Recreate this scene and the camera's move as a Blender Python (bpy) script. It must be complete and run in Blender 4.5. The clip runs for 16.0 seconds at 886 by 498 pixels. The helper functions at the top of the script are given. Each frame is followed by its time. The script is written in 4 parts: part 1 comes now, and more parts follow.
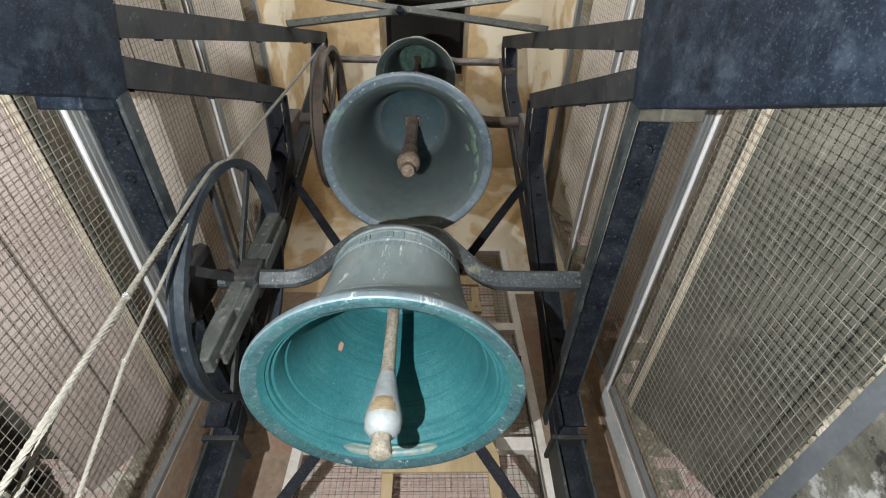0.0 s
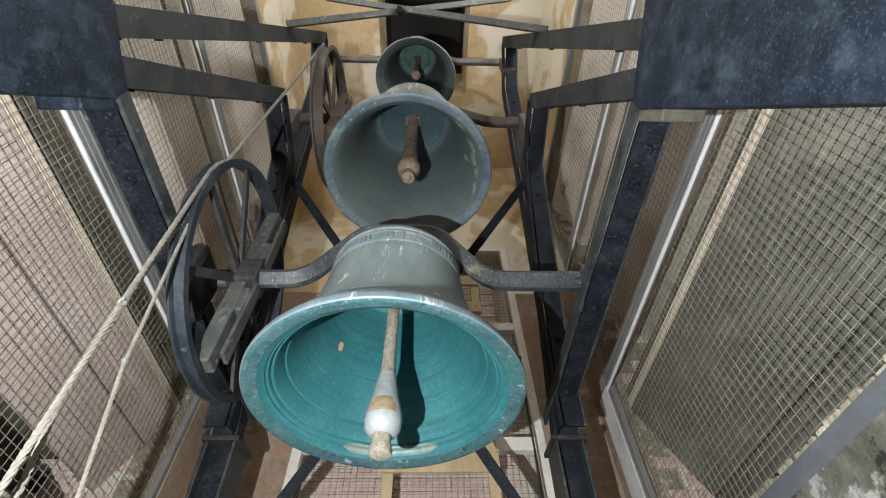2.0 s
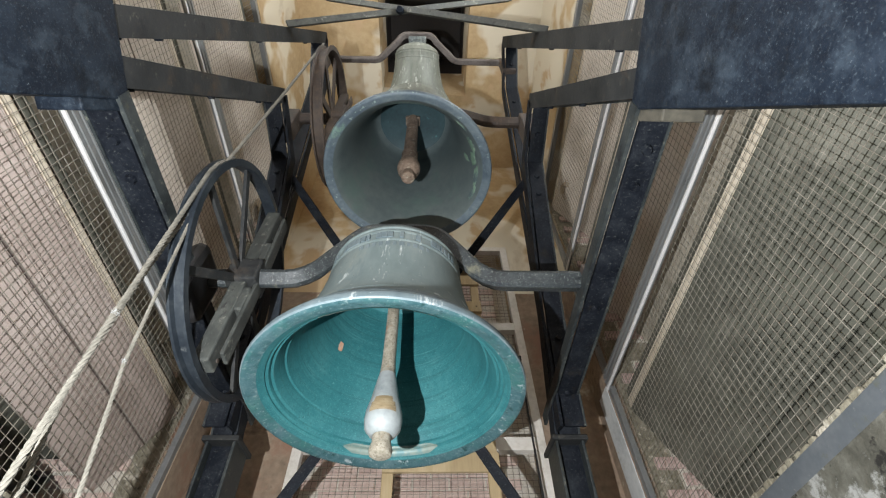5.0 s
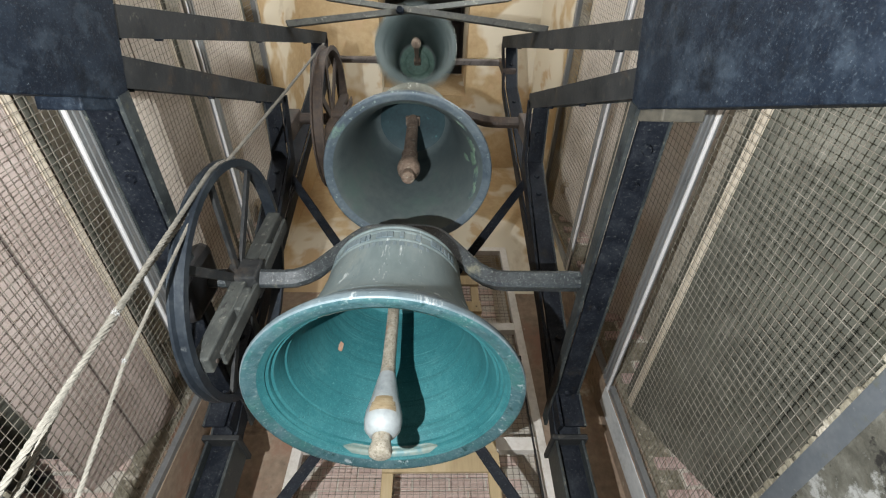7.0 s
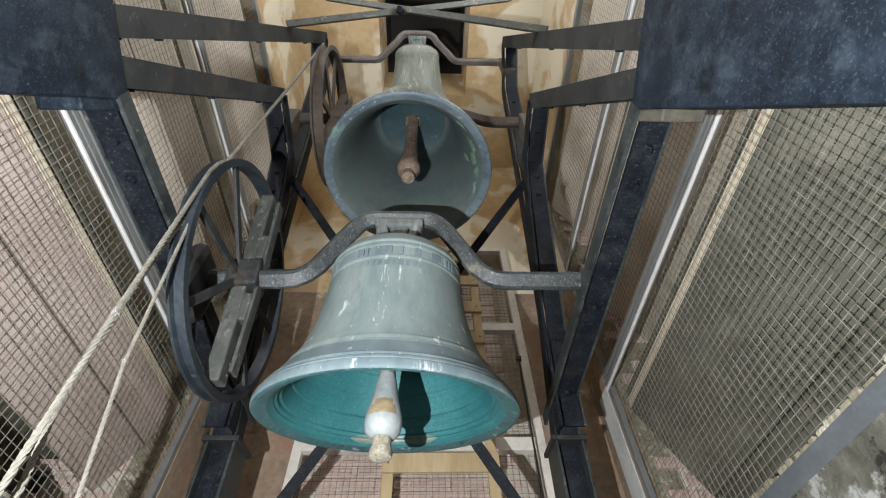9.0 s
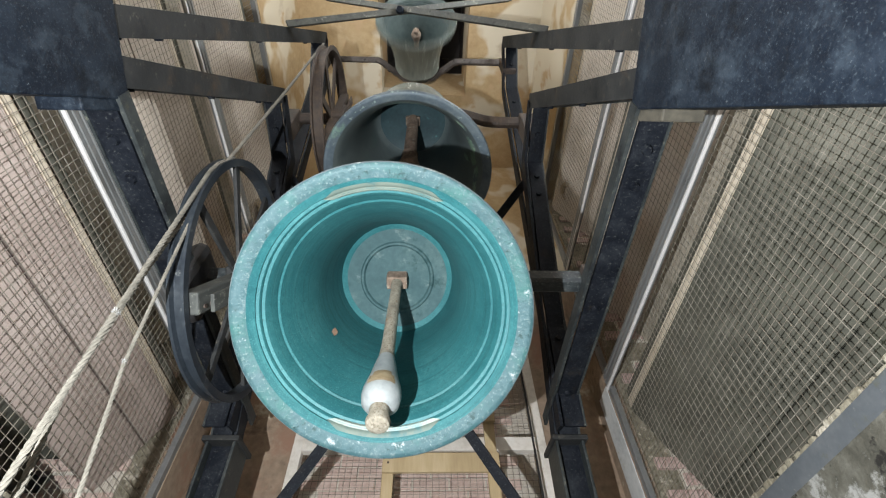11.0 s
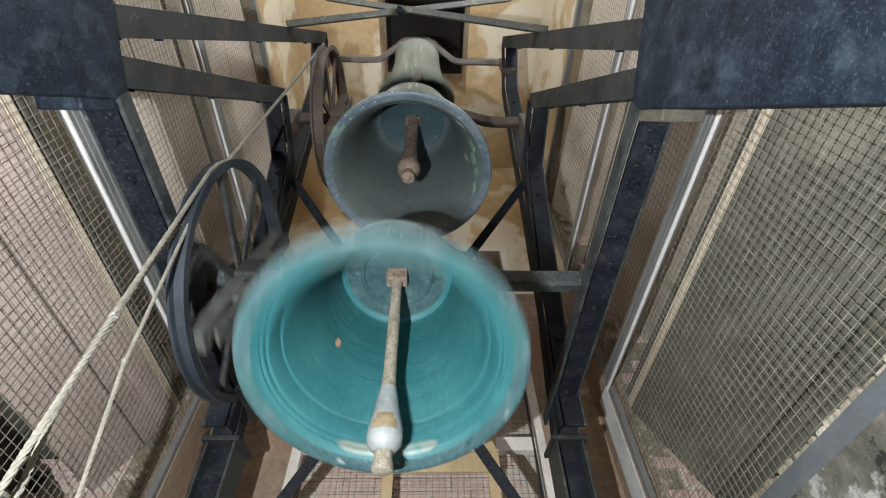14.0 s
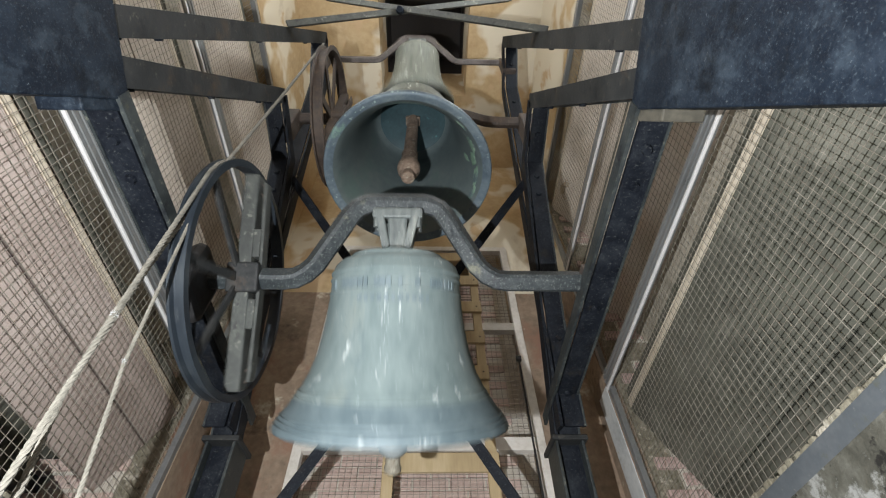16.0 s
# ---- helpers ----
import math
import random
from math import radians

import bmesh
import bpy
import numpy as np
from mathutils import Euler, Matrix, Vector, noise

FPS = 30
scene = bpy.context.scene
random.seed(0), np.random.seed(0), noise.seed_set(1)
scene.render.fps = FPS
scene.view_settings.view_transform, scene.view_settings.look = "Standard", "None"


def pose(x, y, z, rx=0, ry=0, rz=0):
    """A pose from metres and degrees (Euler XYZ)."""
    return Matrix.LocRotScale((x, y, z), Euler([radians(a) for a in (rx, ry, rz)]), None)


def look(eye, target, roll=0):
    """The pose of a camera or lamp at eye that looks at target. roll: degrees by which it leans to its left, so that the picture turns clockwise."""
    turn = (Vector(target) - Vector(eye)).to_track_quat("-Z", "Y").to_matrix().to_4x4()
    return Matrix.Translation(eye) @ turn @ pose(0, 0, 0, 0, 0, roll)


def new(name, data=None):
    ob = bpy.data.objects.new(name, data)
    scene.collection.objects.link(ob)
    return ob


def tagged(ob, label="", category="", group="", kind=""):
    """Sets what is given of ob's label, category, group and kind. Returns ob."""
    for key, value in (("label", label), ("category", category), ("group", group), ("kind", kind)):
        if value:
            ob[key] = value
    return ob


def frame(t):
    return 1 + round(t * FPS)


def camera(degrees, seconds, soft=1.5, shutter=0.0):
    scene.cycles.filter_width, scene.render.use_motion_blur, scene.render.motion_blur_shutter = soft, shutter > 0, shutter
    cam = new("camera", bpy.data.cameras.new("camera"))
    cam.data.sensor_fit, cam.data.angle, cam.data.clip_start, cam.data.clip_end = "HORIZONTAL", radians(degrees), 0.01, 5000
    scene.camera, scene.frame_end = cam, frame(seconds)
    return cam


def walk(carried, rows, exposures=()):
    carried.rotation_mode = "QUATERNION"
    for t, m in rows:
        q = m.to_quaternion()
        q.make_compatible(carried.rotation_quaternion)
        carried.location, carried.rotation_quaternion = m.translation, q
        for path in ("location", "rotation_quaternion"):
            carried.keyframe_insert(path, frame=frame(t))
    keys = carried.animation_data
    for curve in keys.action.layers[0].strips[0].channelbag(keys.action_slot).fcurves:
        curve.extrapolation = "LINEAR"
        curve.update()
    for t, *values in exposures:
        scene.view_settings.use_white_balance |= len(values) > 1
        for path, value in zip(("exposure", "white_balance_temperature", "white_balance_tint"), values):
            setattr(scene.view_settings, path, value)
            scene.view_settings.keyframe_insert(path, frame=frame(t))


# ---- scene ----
DEG = 88.46
cam = camera(DEG, 16.0, soft=1.2, shutter=0.85)
EYE = pose(0, 0, 0, 142.456, 1.015, -1.559)
walk(cam, [(0.0, EYE), (16.0, EYE)], exposures=[(0.0, 0.0), (11.0, 0.0), (11.7, -0.12), (12.05, -0.06), (12.5, 0.0), (13.0, -0.2), (13.75, 0.02), (14.5, -0.22), (15.0, 0.05), (15.5, -0.16), (16.0, -0.1)])

# ---- world and lights ----
world = bpy.data.worlds.new("sky")
scene.world = world
world.use_nodes = True
wn = world.node_tree.nodes
sky = wn.new("ShaderNodeTexSky")
sky.sky_type = "NISHITA"
sky.sun_disc = False
sky.sun_elevation = radians(38)
sky.sun_rotation = radians(100)
world.node_tree.links.new(sky.outputs[0], wn["Background"].inputs[0])
wn["Background"].inputs[1].default_value = 0.15

sun_data = bpy.data.lights.new("sun", "SUN")
sun_data.energy, sun_data.angle, sun_data.color = 2.0, radians(0.5), (1.0, 0.95, 0.88)
sun = new("sun", sun_data)
sun.matrix_world = look((0, 0, 0), (-0.75, 0.35, -0.62))

# the work lamp held beside the camera, which throws the clappers' shadows
torch_data = bpy.data.lights.new("work_lamp", "POINT")
torch_data.shadow_soft_size = 0.006
torch_data.energy, torch_data.color = 280.0, (0.96, 0.98, 1.0)
torch = new("work_lamp", torch_data)
torch.matrix_world = Matrix.Translation((-0.30, 0.012, -0.137))

# added fill lamps standing in for daylight at the near halves of the two tall side openings, behind the camera
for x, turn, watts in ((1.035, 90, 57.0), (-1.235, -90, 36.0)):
    day = bpy.data.lights.new("daylight_fill", "AREA")
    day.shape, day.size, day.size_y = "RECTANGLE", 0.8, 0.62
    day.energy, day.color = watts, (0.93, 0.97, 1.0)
    new("daylight_fill", day).matrix_world = pose(x, -0.26, 3.22, 0, turn, 0)


# ---- materials ----
def material(name, rough=0.6, metal=0.0):
    m = bpy.data.materials.new(name)
    m.use_nodes = True
    b = m.node_tree.nodes["Principled BSDF"]
    b.inputs["Roughness"].default_value = rough
    b.inputs["Metallic"].default_value = metal
    return m, m.node_tree.nodes, m.node_tree.links, b


def mottled(name, colours, scale=6.0, fine=60.0, rough=(0.45, 0.8), metal=0.0, bump=0.25, stretch=(1, 1, 1), spots=None, depth=0.004, spec=0.5):
    """Paint or patina: a ramp of colours by two sizes of noise, with roughness and relief from the same; spots: (colour, scale, from, to)."""
    m, n, l, b = material(name, 0.6, metal)
    b.inputs["Specular IOR Level"].default_value = spec
    co = n.new("ShaderNodeTexCoord")
    mp = n.new("ShaderNodeMapping")
    mp.inputs["Scale"].default_value = stretch
    l.new(co.outputs["Object"], mp.inputs[0])
    big, small = n.new("ShaderNodeTexNoise"), n.new("ShaderNodeTexNoise")
    for t, s, d in ((big, scale, 6), (small, fine, 5)):
        t.inputs["Scale"].default_value, t.inputs["Detail"].default_value = s, d
        t.inputs["Roughness"].default_value = 0.62
        l.new(mp.outputs[0], t.inputs["Vector"])
    mix = n.new("ShaderNodeMix")
    mix.inputs[0].default_value = 0.38
    l.new(big.outputs[0], mix.inputs[2])
    l.new(small.outputs[0], mix.inputs[3])
    ramp = n.new("ShaderNodeValToRGB")
    e = ramp.color_ramp.elements
    while len(e) < len(colours):
        e.new(0.5)
    for i, c in enumerate(colours):
        e[i].position = 0.34 + 0.34 * i / max(1, len(colours) - 1)
        e[i].color = (*c, 1)
    l.new(mix.outputs[0], ramp.inputs[0])
    col = ramp.outputs[0]
    if spots:
        for c, s, lo, hi, *own in spots:
            t = n.new("ShaderNodeTexNoise")
            t.inputs["Scale"].default_value, t.inputs["Detail"].default_value = s, own[1] if len(own) > 1 else 7
            t.inputs["Roughness"].default_value = 0.55 if len(own) > 1 else 0.7
            src = mp
            if own:
                src = n.new("ShaderNodeMapping")
                src.inputs["Scale"].default_value = own[0]
                l.new(co.outputs["Object"], src.inputs[0])
            l.new(src.outputs[0], t.inputs["Vector"])
            r = n.new("ShaderNodeMapRange")
            r.inputs[1].default_value, r.inputs[2].default_value = lo, hi
            l.new(t.outputs[0], r.inputs[0])
            x = n.new("ShaderNodeMix")
            x.data_type = "RGBA"
            l.new(r.outputs[0], x.inputs[0])
            l.new(col, x.inputs[6])
            x.inputs[7].default_value = (*c, 1)
            col = x.outputs[2]
    l.new(col, b.inputs["Base Color"])
    rr = n.new("ShaderNodeMapRange")
    rr.inputs[1].default_value, rr.inputs[2].default_value = 0.3, 0.7
    rr.inputs[3].default_value, rr.inputs[4].default_value = rough
    l.new(mix.outputs[0], rr.inputs[0])
    l.new(rr.outputs[0], b.inputs["Roughness"])
    bp = n.new("ShaderNodeBump")
    bp.inputs["Strength"].default_value, bp.inputs["Distance"].default_value = bump, depth
    l.new(mix.outputs[0], bp.inputs["Height"])
    l.new(bp.outputs[0], b.inputs["Normal"])
    return m


IRON = mottled("painted_iron", [(0.0018, 0.0032, 0.0065), (0.005, 0.0085, 0.0145), (0.013, 0.0195, 0.029)], 9, 70, (0.5, 0.75), 0.0, 0.9,
               spots=[((0.024, 0.034, 0.046), 14, 0.50, 0.72), ((0.036, 0.046, 0.055), 190, 0.55, 0.70), ((0.11, 0.125, 0.135), 70, 0.66, 0.72), ((0.045, 0.042, 0.03), 5, 0.60, 0.76), ((0.001, 0.0018, 0.003), 6, 0.56, 0.70)], spec=0.14)
IRON_PLAIN = mottled("dusty_iron", [(0.010, 0.0115, 0.0125), (0.022, 0.0235, 0.024), (0.042, 0.042, 0.040)], 7, 55, (0.45, 0.75), 0.1, 0.6,
                     spots=[((0.08, 0.075, 0.062), 40, 0.60, 0.70), ((0.05, 0.036, 0.025), 6, 0.58, 0.7), ((0.006, 0.007, 0.009), 9, 0.58, 0.7)], spec=0.2)
IRON_RUST = mottled("browned_iron", [(0.018, 0.015, 0.014), (0.045, 0.033, 0.026), (0.09, 0.065, 0.046)], 7, 50, (0.5, 0.85), 0.1, 0.6, spots=[((0.15, 0.13, 0.10), 20, 0.62, 0.7)])
BELL_OUT = mottled("weathered_bronze", [(0.092, 0.122, 0.124), (0.124, 0.157, 0.157), (0.162, 0.193, 0.188)], 5, 40, (0.58, 0.8), 0.05, 0.3, (1, 1, 0.3),
                   spots=[((0.165, 0.185, 0.165), 6, 0.54, 0.72, (1, 1, 0.2)), ((0.085, 0.115, 0.123), 12, 0.58, 0.70, (1, 1, 0.12)), ((0.36, 0.40, 0.395), 26, 0.61, 0.68, (1, 1, 0.05)), ((0.05, 0.066, 0.068), 80, 0.65, 0.71), ((0.32, 0.355, 0.345), 90, 0.65, 0.71)], spec=0.22)
BELL_IN = mottled("verdigris", [(0.012, 0.074, 0.085), (0.019, 0.104, 0.114), (0.036, 0.142, 0.15)], 3.5, 60, (0.42, 0.65), 0.12, 0.3, (1, 1, 1),
                  spots=[((0.010, 0.062, 0.068), 1.0, 0.50, 0.72, (1.5, 1.5, 60)), ((0.07, 0.20, 0.205), 1.0, 0.58, 0.78, (2, 2, 95)), ((0.012, 0.070, 0.075), 150, 0.56, 0.66), ((0.05, 0.165, 0.17), 260, 0.54, 0.68), ((0.10, 0.22, 0.215), 70, 0.66, 0.72)], spec=0.3)
BELL_IN_GREY = mottled("dull_bronze", [(0.062, 0.082, 0.086), (0.092, 0.118, 0.12), (0.13, 0.155, 0.15)], 2, 26, (0.4, 0.62), 0.2, 0.12,
                       spots=[((0.10, 0.16, 0.14), 2.5, 0.58, 0.78)])
BELL_BLUE = mottled("blue_grey_bronze", [(0.045, 0.066, 0.085), (0.085, 0.115, 0.138), (0.14, 0.175, 0.185)], 8, 60, (0.4, 0.65), 0.15, 0.4,
                    spots=[((0.27, 0.35, 0.33), 34, 0.61, 0.66), ((0.16, 0.26, 0.21), 5, 0.6, 0.7)])
RUST = mottled("rust", [(0.068, 0.048, 0.034), (0.16, 0.117, 0.086), (0.27, 0.202, 0.155)], 26, 100, (0.7, 0.95), 0.0, 1.0, spots=[((0.30, 0.27, 0.21), 44, 0.56, 0.64), ((0.025, 0.018, 0.012), 30, 0.6, 0.68)], depth=0.01)
CLAP_PAINT = mottled("chipped_white_paint", [(0.11, 0.13, 0.135), (0.18, 0.20, 0.202), (0.235, 0.252, 0.25)], 12, 70, (0.35, 0.6), 0.0, 0.25,
                     spots=[((0.2, 0.14, 0.075), 16, 0.64, 0.70)])
CLAP_RUST = mottled("pitted_iron", [(0.09, 0.08, 0.06), (0.18, 0.165, 0.128), (0.27, 0.26, 0.215)], 45, 130, (0.6, 0.9), 0.0, 0.9, spots=[((0.085, 0.066, 0.044), 170, 0.54, 0.64), ((0.16, 0.10, 0.06), 30, 0.58, 0.68)])
OCHRE = mottled("ochre_plaster", [(0.35, 0.245, 0.13), (0.44, 0.325, 0.18), (0.52, 0.405, 0.255)], 2.2, 26, (0.8, 0.95), 0.0, 0.3,
                spots=[((0.60, 0.545, 0.43), 1.5, 0.47, 0.52, (1, 1, 1), 3), ((0.47, 0.34, 0.20), 2.6, 0.58, 0.64, (1, 1, 0.6), 4), ((0.26, 0.18, 0.10), 3.4, 0.60, 0.82, (1, 1, 0.5), 4)])
ALU = mottled("dull_aluminium", [(0.20, 0.212, 0.216), (0.265, 0.277, 0.28), (0.32, 0.33, 0.33)], 5, 60, (0.25, 0.42), 0.5, 0.08, (1, 0.1, 1))
GREY_PAINT = mottled("grey_paint", [(0.065, 0.076, 0.086), (0.092, 0.104, 0.115), (0.128, 0.138, 0.145)], 4, 50, (0.5, 0.75), 0.0, 0.3, spots=[((0.085, 0.088, 0.055), 6, 0.58, 0.70), ((0.17, 0.175, 0.165), 40, 0.64, 0.70)])
STONE = mottled("mossy_stone", [(0.035, 0.034, 0.026), (0.085, 0.083, 0.066), (0.17, 0.168, 0.145)], 8, 30, (0.8, 0.95), 0.0, 1.0,
                spots=[((0.27, 0.275, 0.26), 5, 0.57, 0.62), ((0.012, 0.011, 0.009), 12, 0.55, 0.61)], depth=0.014)
WIRE = mottled("weathered_wire", [(0.12, 0.107, 0.083), (0.24, 0.22, 0.18), (0.40, 0.375, 0.32)], 14, 70, (0.35, 0.6), 0.2, 0.2)
STRIP = mottled("cream_timber", [(0.44, 0.375, 0.28), (0.57, 0.50, 0.395), (0.66, 0.59, 0.48)], 5, 50, (0.6, 0.85), 0.0, 0.2, (1, 0.12, 1))
TIMBER = mottled("pale_timber", [(0.34, 0.25, 0.14), (0.45, 0.35, 0.2), (0.55, 0.44, 0.28)], 5, 50, (0.6, 0.85), 0.0, 0.2, (1, 1, 0.12))
WHITE_WOOD = mottled("white_painted_wood", [(0.45, 0.42, 0.37), (0.6, 0.57, 0.52), (0.68, 0.66, 0.62)], 5, 50, (0.5, 0.75), 0.0, 0.15)
SLAB_L = mottled("pinkish_render", [(0.275, 0.222, 0.192), (0.35, 0.288, 0.254), (0.415, 0.352, 0.316)], 2.5, 40, (0.8, 0.95), 0.0, 0.3, spots=[((0.28, 0.26, 0.22), 3, 0.58, 0.75)])
SLAB_R = mottled("grey_render", [(0.070, 0.071, 0.056), (0.098, 0.098, 0.078), (0.132, 0.130, 0.104)], 2.5, 40, (0.75, 0.95), 0.0, 0.5, spots=[((0.175, 0.172, 0.14), 3, 0.54, 0.72), ((0.062, 0.070, 0.047), 5, 0.54, 0.7), ((0.22, 0.21, 0.18), 45, 0.66, 0.72)])
SLAB_MID = mottled("buff_grey_render", [(0.26, 0.235, 0.185), (0.34, 0.31, 0.25), (0.42, 0.385, 0.315)], 3, 40, (0.8, 0.95), 0.0, 0.4, spots=[((0.16, 0.155, 0.12), 4, 0.52, 0.70), ((0.42, 0.39, 0.33), 6, 0.62, 0.72)])
MORTAR = mottled("lime_mortar", [(0.48, 0.44, 0.37), (0.60, 0.56, 0.49), (0.68, 0.65, 0.58)], 9, 60, (0.85, 0.95), 0.0, 0.5)
ROPE = mottled("hemp_rope", [(0.078, 0.074, 0.060), (0.125, 0.118, 0.098), (0.18, 0.168, 0.142)], 30, 160, (0.8, 0.95), 0.0, 0.5)
BELL_LIP = mottled("pale_verdigris", [(0.016, 0.050, 0.056), (0.034, 0.078, 0.088), (0.072, 0.115, 0.125)], 14, 60, (0.45, 0.7), 0.12, 0.7,
                   spots=[((0.022, 0.088, 0.082), 6, 0.48, 0.64), ((0.11, 0.155, 0.155), 120, 0.55, 0.68), ((0.26, 0.30, 0.31), 26, 0.62, 0.70), ((0.010, 0.036, 0.037), 34, 0.58, 0.66)], depth=0.006, spec=0.3)
WORN = mottled("worn_bronze", [(0.075, 0.12, 0.11), (0.12, 0.152, 0.13), (0.145, 0.175, 0.15)], 9, 50, (0.4, 0.6), 0.15, 0.15, spots=[((0.055, 0.125, 0.13), 10, 0.52, 0.62)])
WORN_WOOD = mottled("ochre_facet", [(0.10, 0.075, 0.04), (0.17, 0.13, 0.075), (0.24, 0.20, 0.13)], 14, 70, (0.5, 0.7), 0.0, 0.4, (1, 1, 4), spots=[((0.05, 0.035, 0.02), 40, 0.6, 0.66)])
RUST_SPOT = mottled("bare_red", [(0.24, 0.13, 0.08), (0.34, 0.20, 0.13), (0.36, 0.28, 0.21)], 20, 70, (0.6, 0.8), 0.0, 0.2)
IRON_GLOSS = mottled("glossy_black_iron", [(0.012, 0.016, 0.022), (0.025, 0.032, 0.04), (0.05, 0.058, 0.062)], 5, 55, (0.25, 0.5), 0.3, 0.3, spots=[((0.12, 0.13, 0.13), 30, 0.62, 0.7)])
PLANK = mottled("dusty_grey_plank", [(0.014, 0.016, 0.015), (0.032, 0.036, 0.033), (0.065, 0.07, 0.062)], 14, 70, (0.6, 0.85), 0.0, 0.8, (0.5, 1, 1), spots=[((0.12, 0.125, 0.105), 60, 0.58, 0.66), ((0.008, 0.008, 0.009), 16, 0.6, 0.68)])
ROPE_PALE = mottled("white_fibre", [(0.2, 0.205, 0.2), (0.28, 0.285, 0.28), (0.35, 0.35, 0.345)], 30, 160, (0.8, 0.95), 0.0, 0.2)
BRICK_PINK = mottled("pink_brick", [(0.48, 0.34, 0.295), (0.60, 0.465, 0.41), (0.69, 0.58, 0.52)], 8, 60, (0.8, 0.95), 0.0, 0.5)
# brown staining of the lower walls, with the shade lying there painted in
BROWN = mottled("brown_stain_and_shade", [(0.15, 0.11, 0.078), (0.26, 0.195, 0.14), (0.38, 0.30, 0.215)], 2.4, 24, (0.8, 0.95), 0.0, 0.35,
                spots=[((0.25, 0.15, 0.105), 2.2, 0.52, 0.62), ((0.50, 0.46, 0.36), 2.8, 0.61, 0.67), ((0.06, 0.04, 0.03), 2.9, 0.60, 0.72)])
LIP_GLINT = mottled("painted_glint_aluminium", [(0.72, 0.73, 0.73), (0.8, 0.8, 0.8), (0.84, 0.84, 0.84)], 5, 60, (0.2, 0.35), 0.2, 0.05, (1, 0.1, 1))
BOW = mottled("blue_grey_sound_bow", [(0.062, 0.088, 0.10), (0.102, 0.135, 0.147), (0.152, 0.183, 0.19)], 5, 34, (0.45, 0.66), 0.1, 0.2, (1, 1, 0.3),
              spots=[((0.30, 0.335, 0.34), 24, 0.63, 0.69, (1, 1, 0.10)), ((0.045, 0.062, 0.075), 10, 0.58, 0.68, (1, 1, 0.4)), ((0.30, 0.335, 0.335), 90, 0.65, 0.70)], spec=0.3)
WEB = mottled("blue_grey_iron", [(0.014, 0.017, 0.018), (0.028, 0.033, 0.034), (0.055, 0.06, 0.056)], 7, 60, (0.4, 0.65), 0.1, 0.6,
              spots=[((0.11, 0.112, 0.09), 60, 0.60, 0.67), ((0.06, 0.055, 0.035), 8, 0.58, 0.7), ((0.008, 0.009, 0.012), 10, 0.58, 0.68)], spec=0.25)
YOKE = mottled("chipped_yoke_paint", [(0.009, 0.012, 0.014), (0.023, 0.029, 0.032), (0.052, 0.060, 0.062)], 7, 55, (0.4, 0.65), 0.1, 0.7,
               spots=[((0.15, 0.165, 0.15), 140, 0.55, 0.68), ((0.016, 0.02, 0.025), 16, 0.60, 0.66), ((0.12, 0.12, 0.085), 6, 0.62, 0.7)], depth=0.008)
CROWN = mottled("streaked_crown", [(0.05, 0.06, 0.06), (0.10, 0.115, 0.112), (0.18, 0.195, 0.18)], 14, 60, (0.5, 0.75), 0.1, 0.8, (1, 1, 0.25),
                spots=[((0.36, 0.38, 0.36), 26, 0.61, 0.67, (1, 1, 0.2)), ((0.02, 0.022, 0.02), 20, 0.60, 0.66)], depth=0.01)
WHITE_PLASTER = mottled("white_plaster", [(0.36, 0.38, 0.38), (0.5, 0.52, 0.52), (0.6, 0.61, 0.6)], 3, 30, (0.8, 0.95), 0.0, 0.3, spots=[((0.3, 0.26, 0.15), 4, 0.6, 0.7)])
BLACK = mottled("black_grease", [(0.004, 0.004, 0.004), (0.008, 0.008, 0.009), (0.016, 0.016, 0.017)], 8, 50, (0.4, 0.8), 0.0, 0.4)
BELL_OLIVE = mottled("olive_grey_bronze", [(0.10, 0.112, 0.092), (0.16, 0.172, 0.145), (0.23, 0.242, 0.205)], 5, 40, (0.45, 0.68), 0.1, 0.25, (1, 1, 0.3),
                     spots=[((0.46, 0.48, 0.44), 26, 0.58, 0.66, (1, 1, 0.12)), ((0.07, 0.075, 0.06), 14, 0.6, 0.68)])
BEIGE = mottled("beige_render", [(0.46, 0.40, 0.335), (0.56, 0.495, 0.42), (0.63, 0.57, 0.50)], 2.5, 40, (0.8, 0.95), 0.0, 0.3, spots=[((0.46, 0.41, 0.34), 3, 0.58, 0.75)])
CROWN_TEAL = mottled("dull_teal_crown", [(0.018, 0.045, 0.05), (0.034, 0.07, 0.075), (0.066, 0.108, 0.108)], 10, 50, (0.45, 0.7), 0.1, 0.4, spots=[((0.10, 0.14, 0.14), 20, 0.6, 0.70), ((0.014, 0.04, 0.042), 14, 0.56, 0.68)], spec=0.12)
CROWN_BLUE = mottled("dark_blue_crown", [(0.008, 0.024, 0.030), (0.016, 0.042, 0.05), (0.03, 0.064, 0.072)], 8, 50, (0.45, 0.7), 0.1, 0.3, spots=[((0.06, 0.18, 0.18), 16, 0.64, 0.72)])
CROWN_GREEN = mottled("green_patina", [(0.025, 0.062, 0.05), (0.055, 0.115, 0.092), (0.12, 0.19, 0.16)], 14, 60, (0.45, 0.7), 0.1, 0.3)
BELL_IN_DARK = mottled("dark_bronze", [(0.03, 0.045, 0.045), (0.055, 0.075, 0.073), (0.09, 0.115, 0.108)], 3, 28, (0.4, 0.65), 0.15, 0.15)
GREEN_STAIN = mottled("green_stain", [(0.09, 0.16, 0.115), (0.15, 0.235, 0.175), (0.23, 0.31, 0.25)], 12, 60, (0.45, 0.7), 0.1, 0.4, spots=[((0.07, 0.10, 0.11), 9, 0.5, 0.56)])
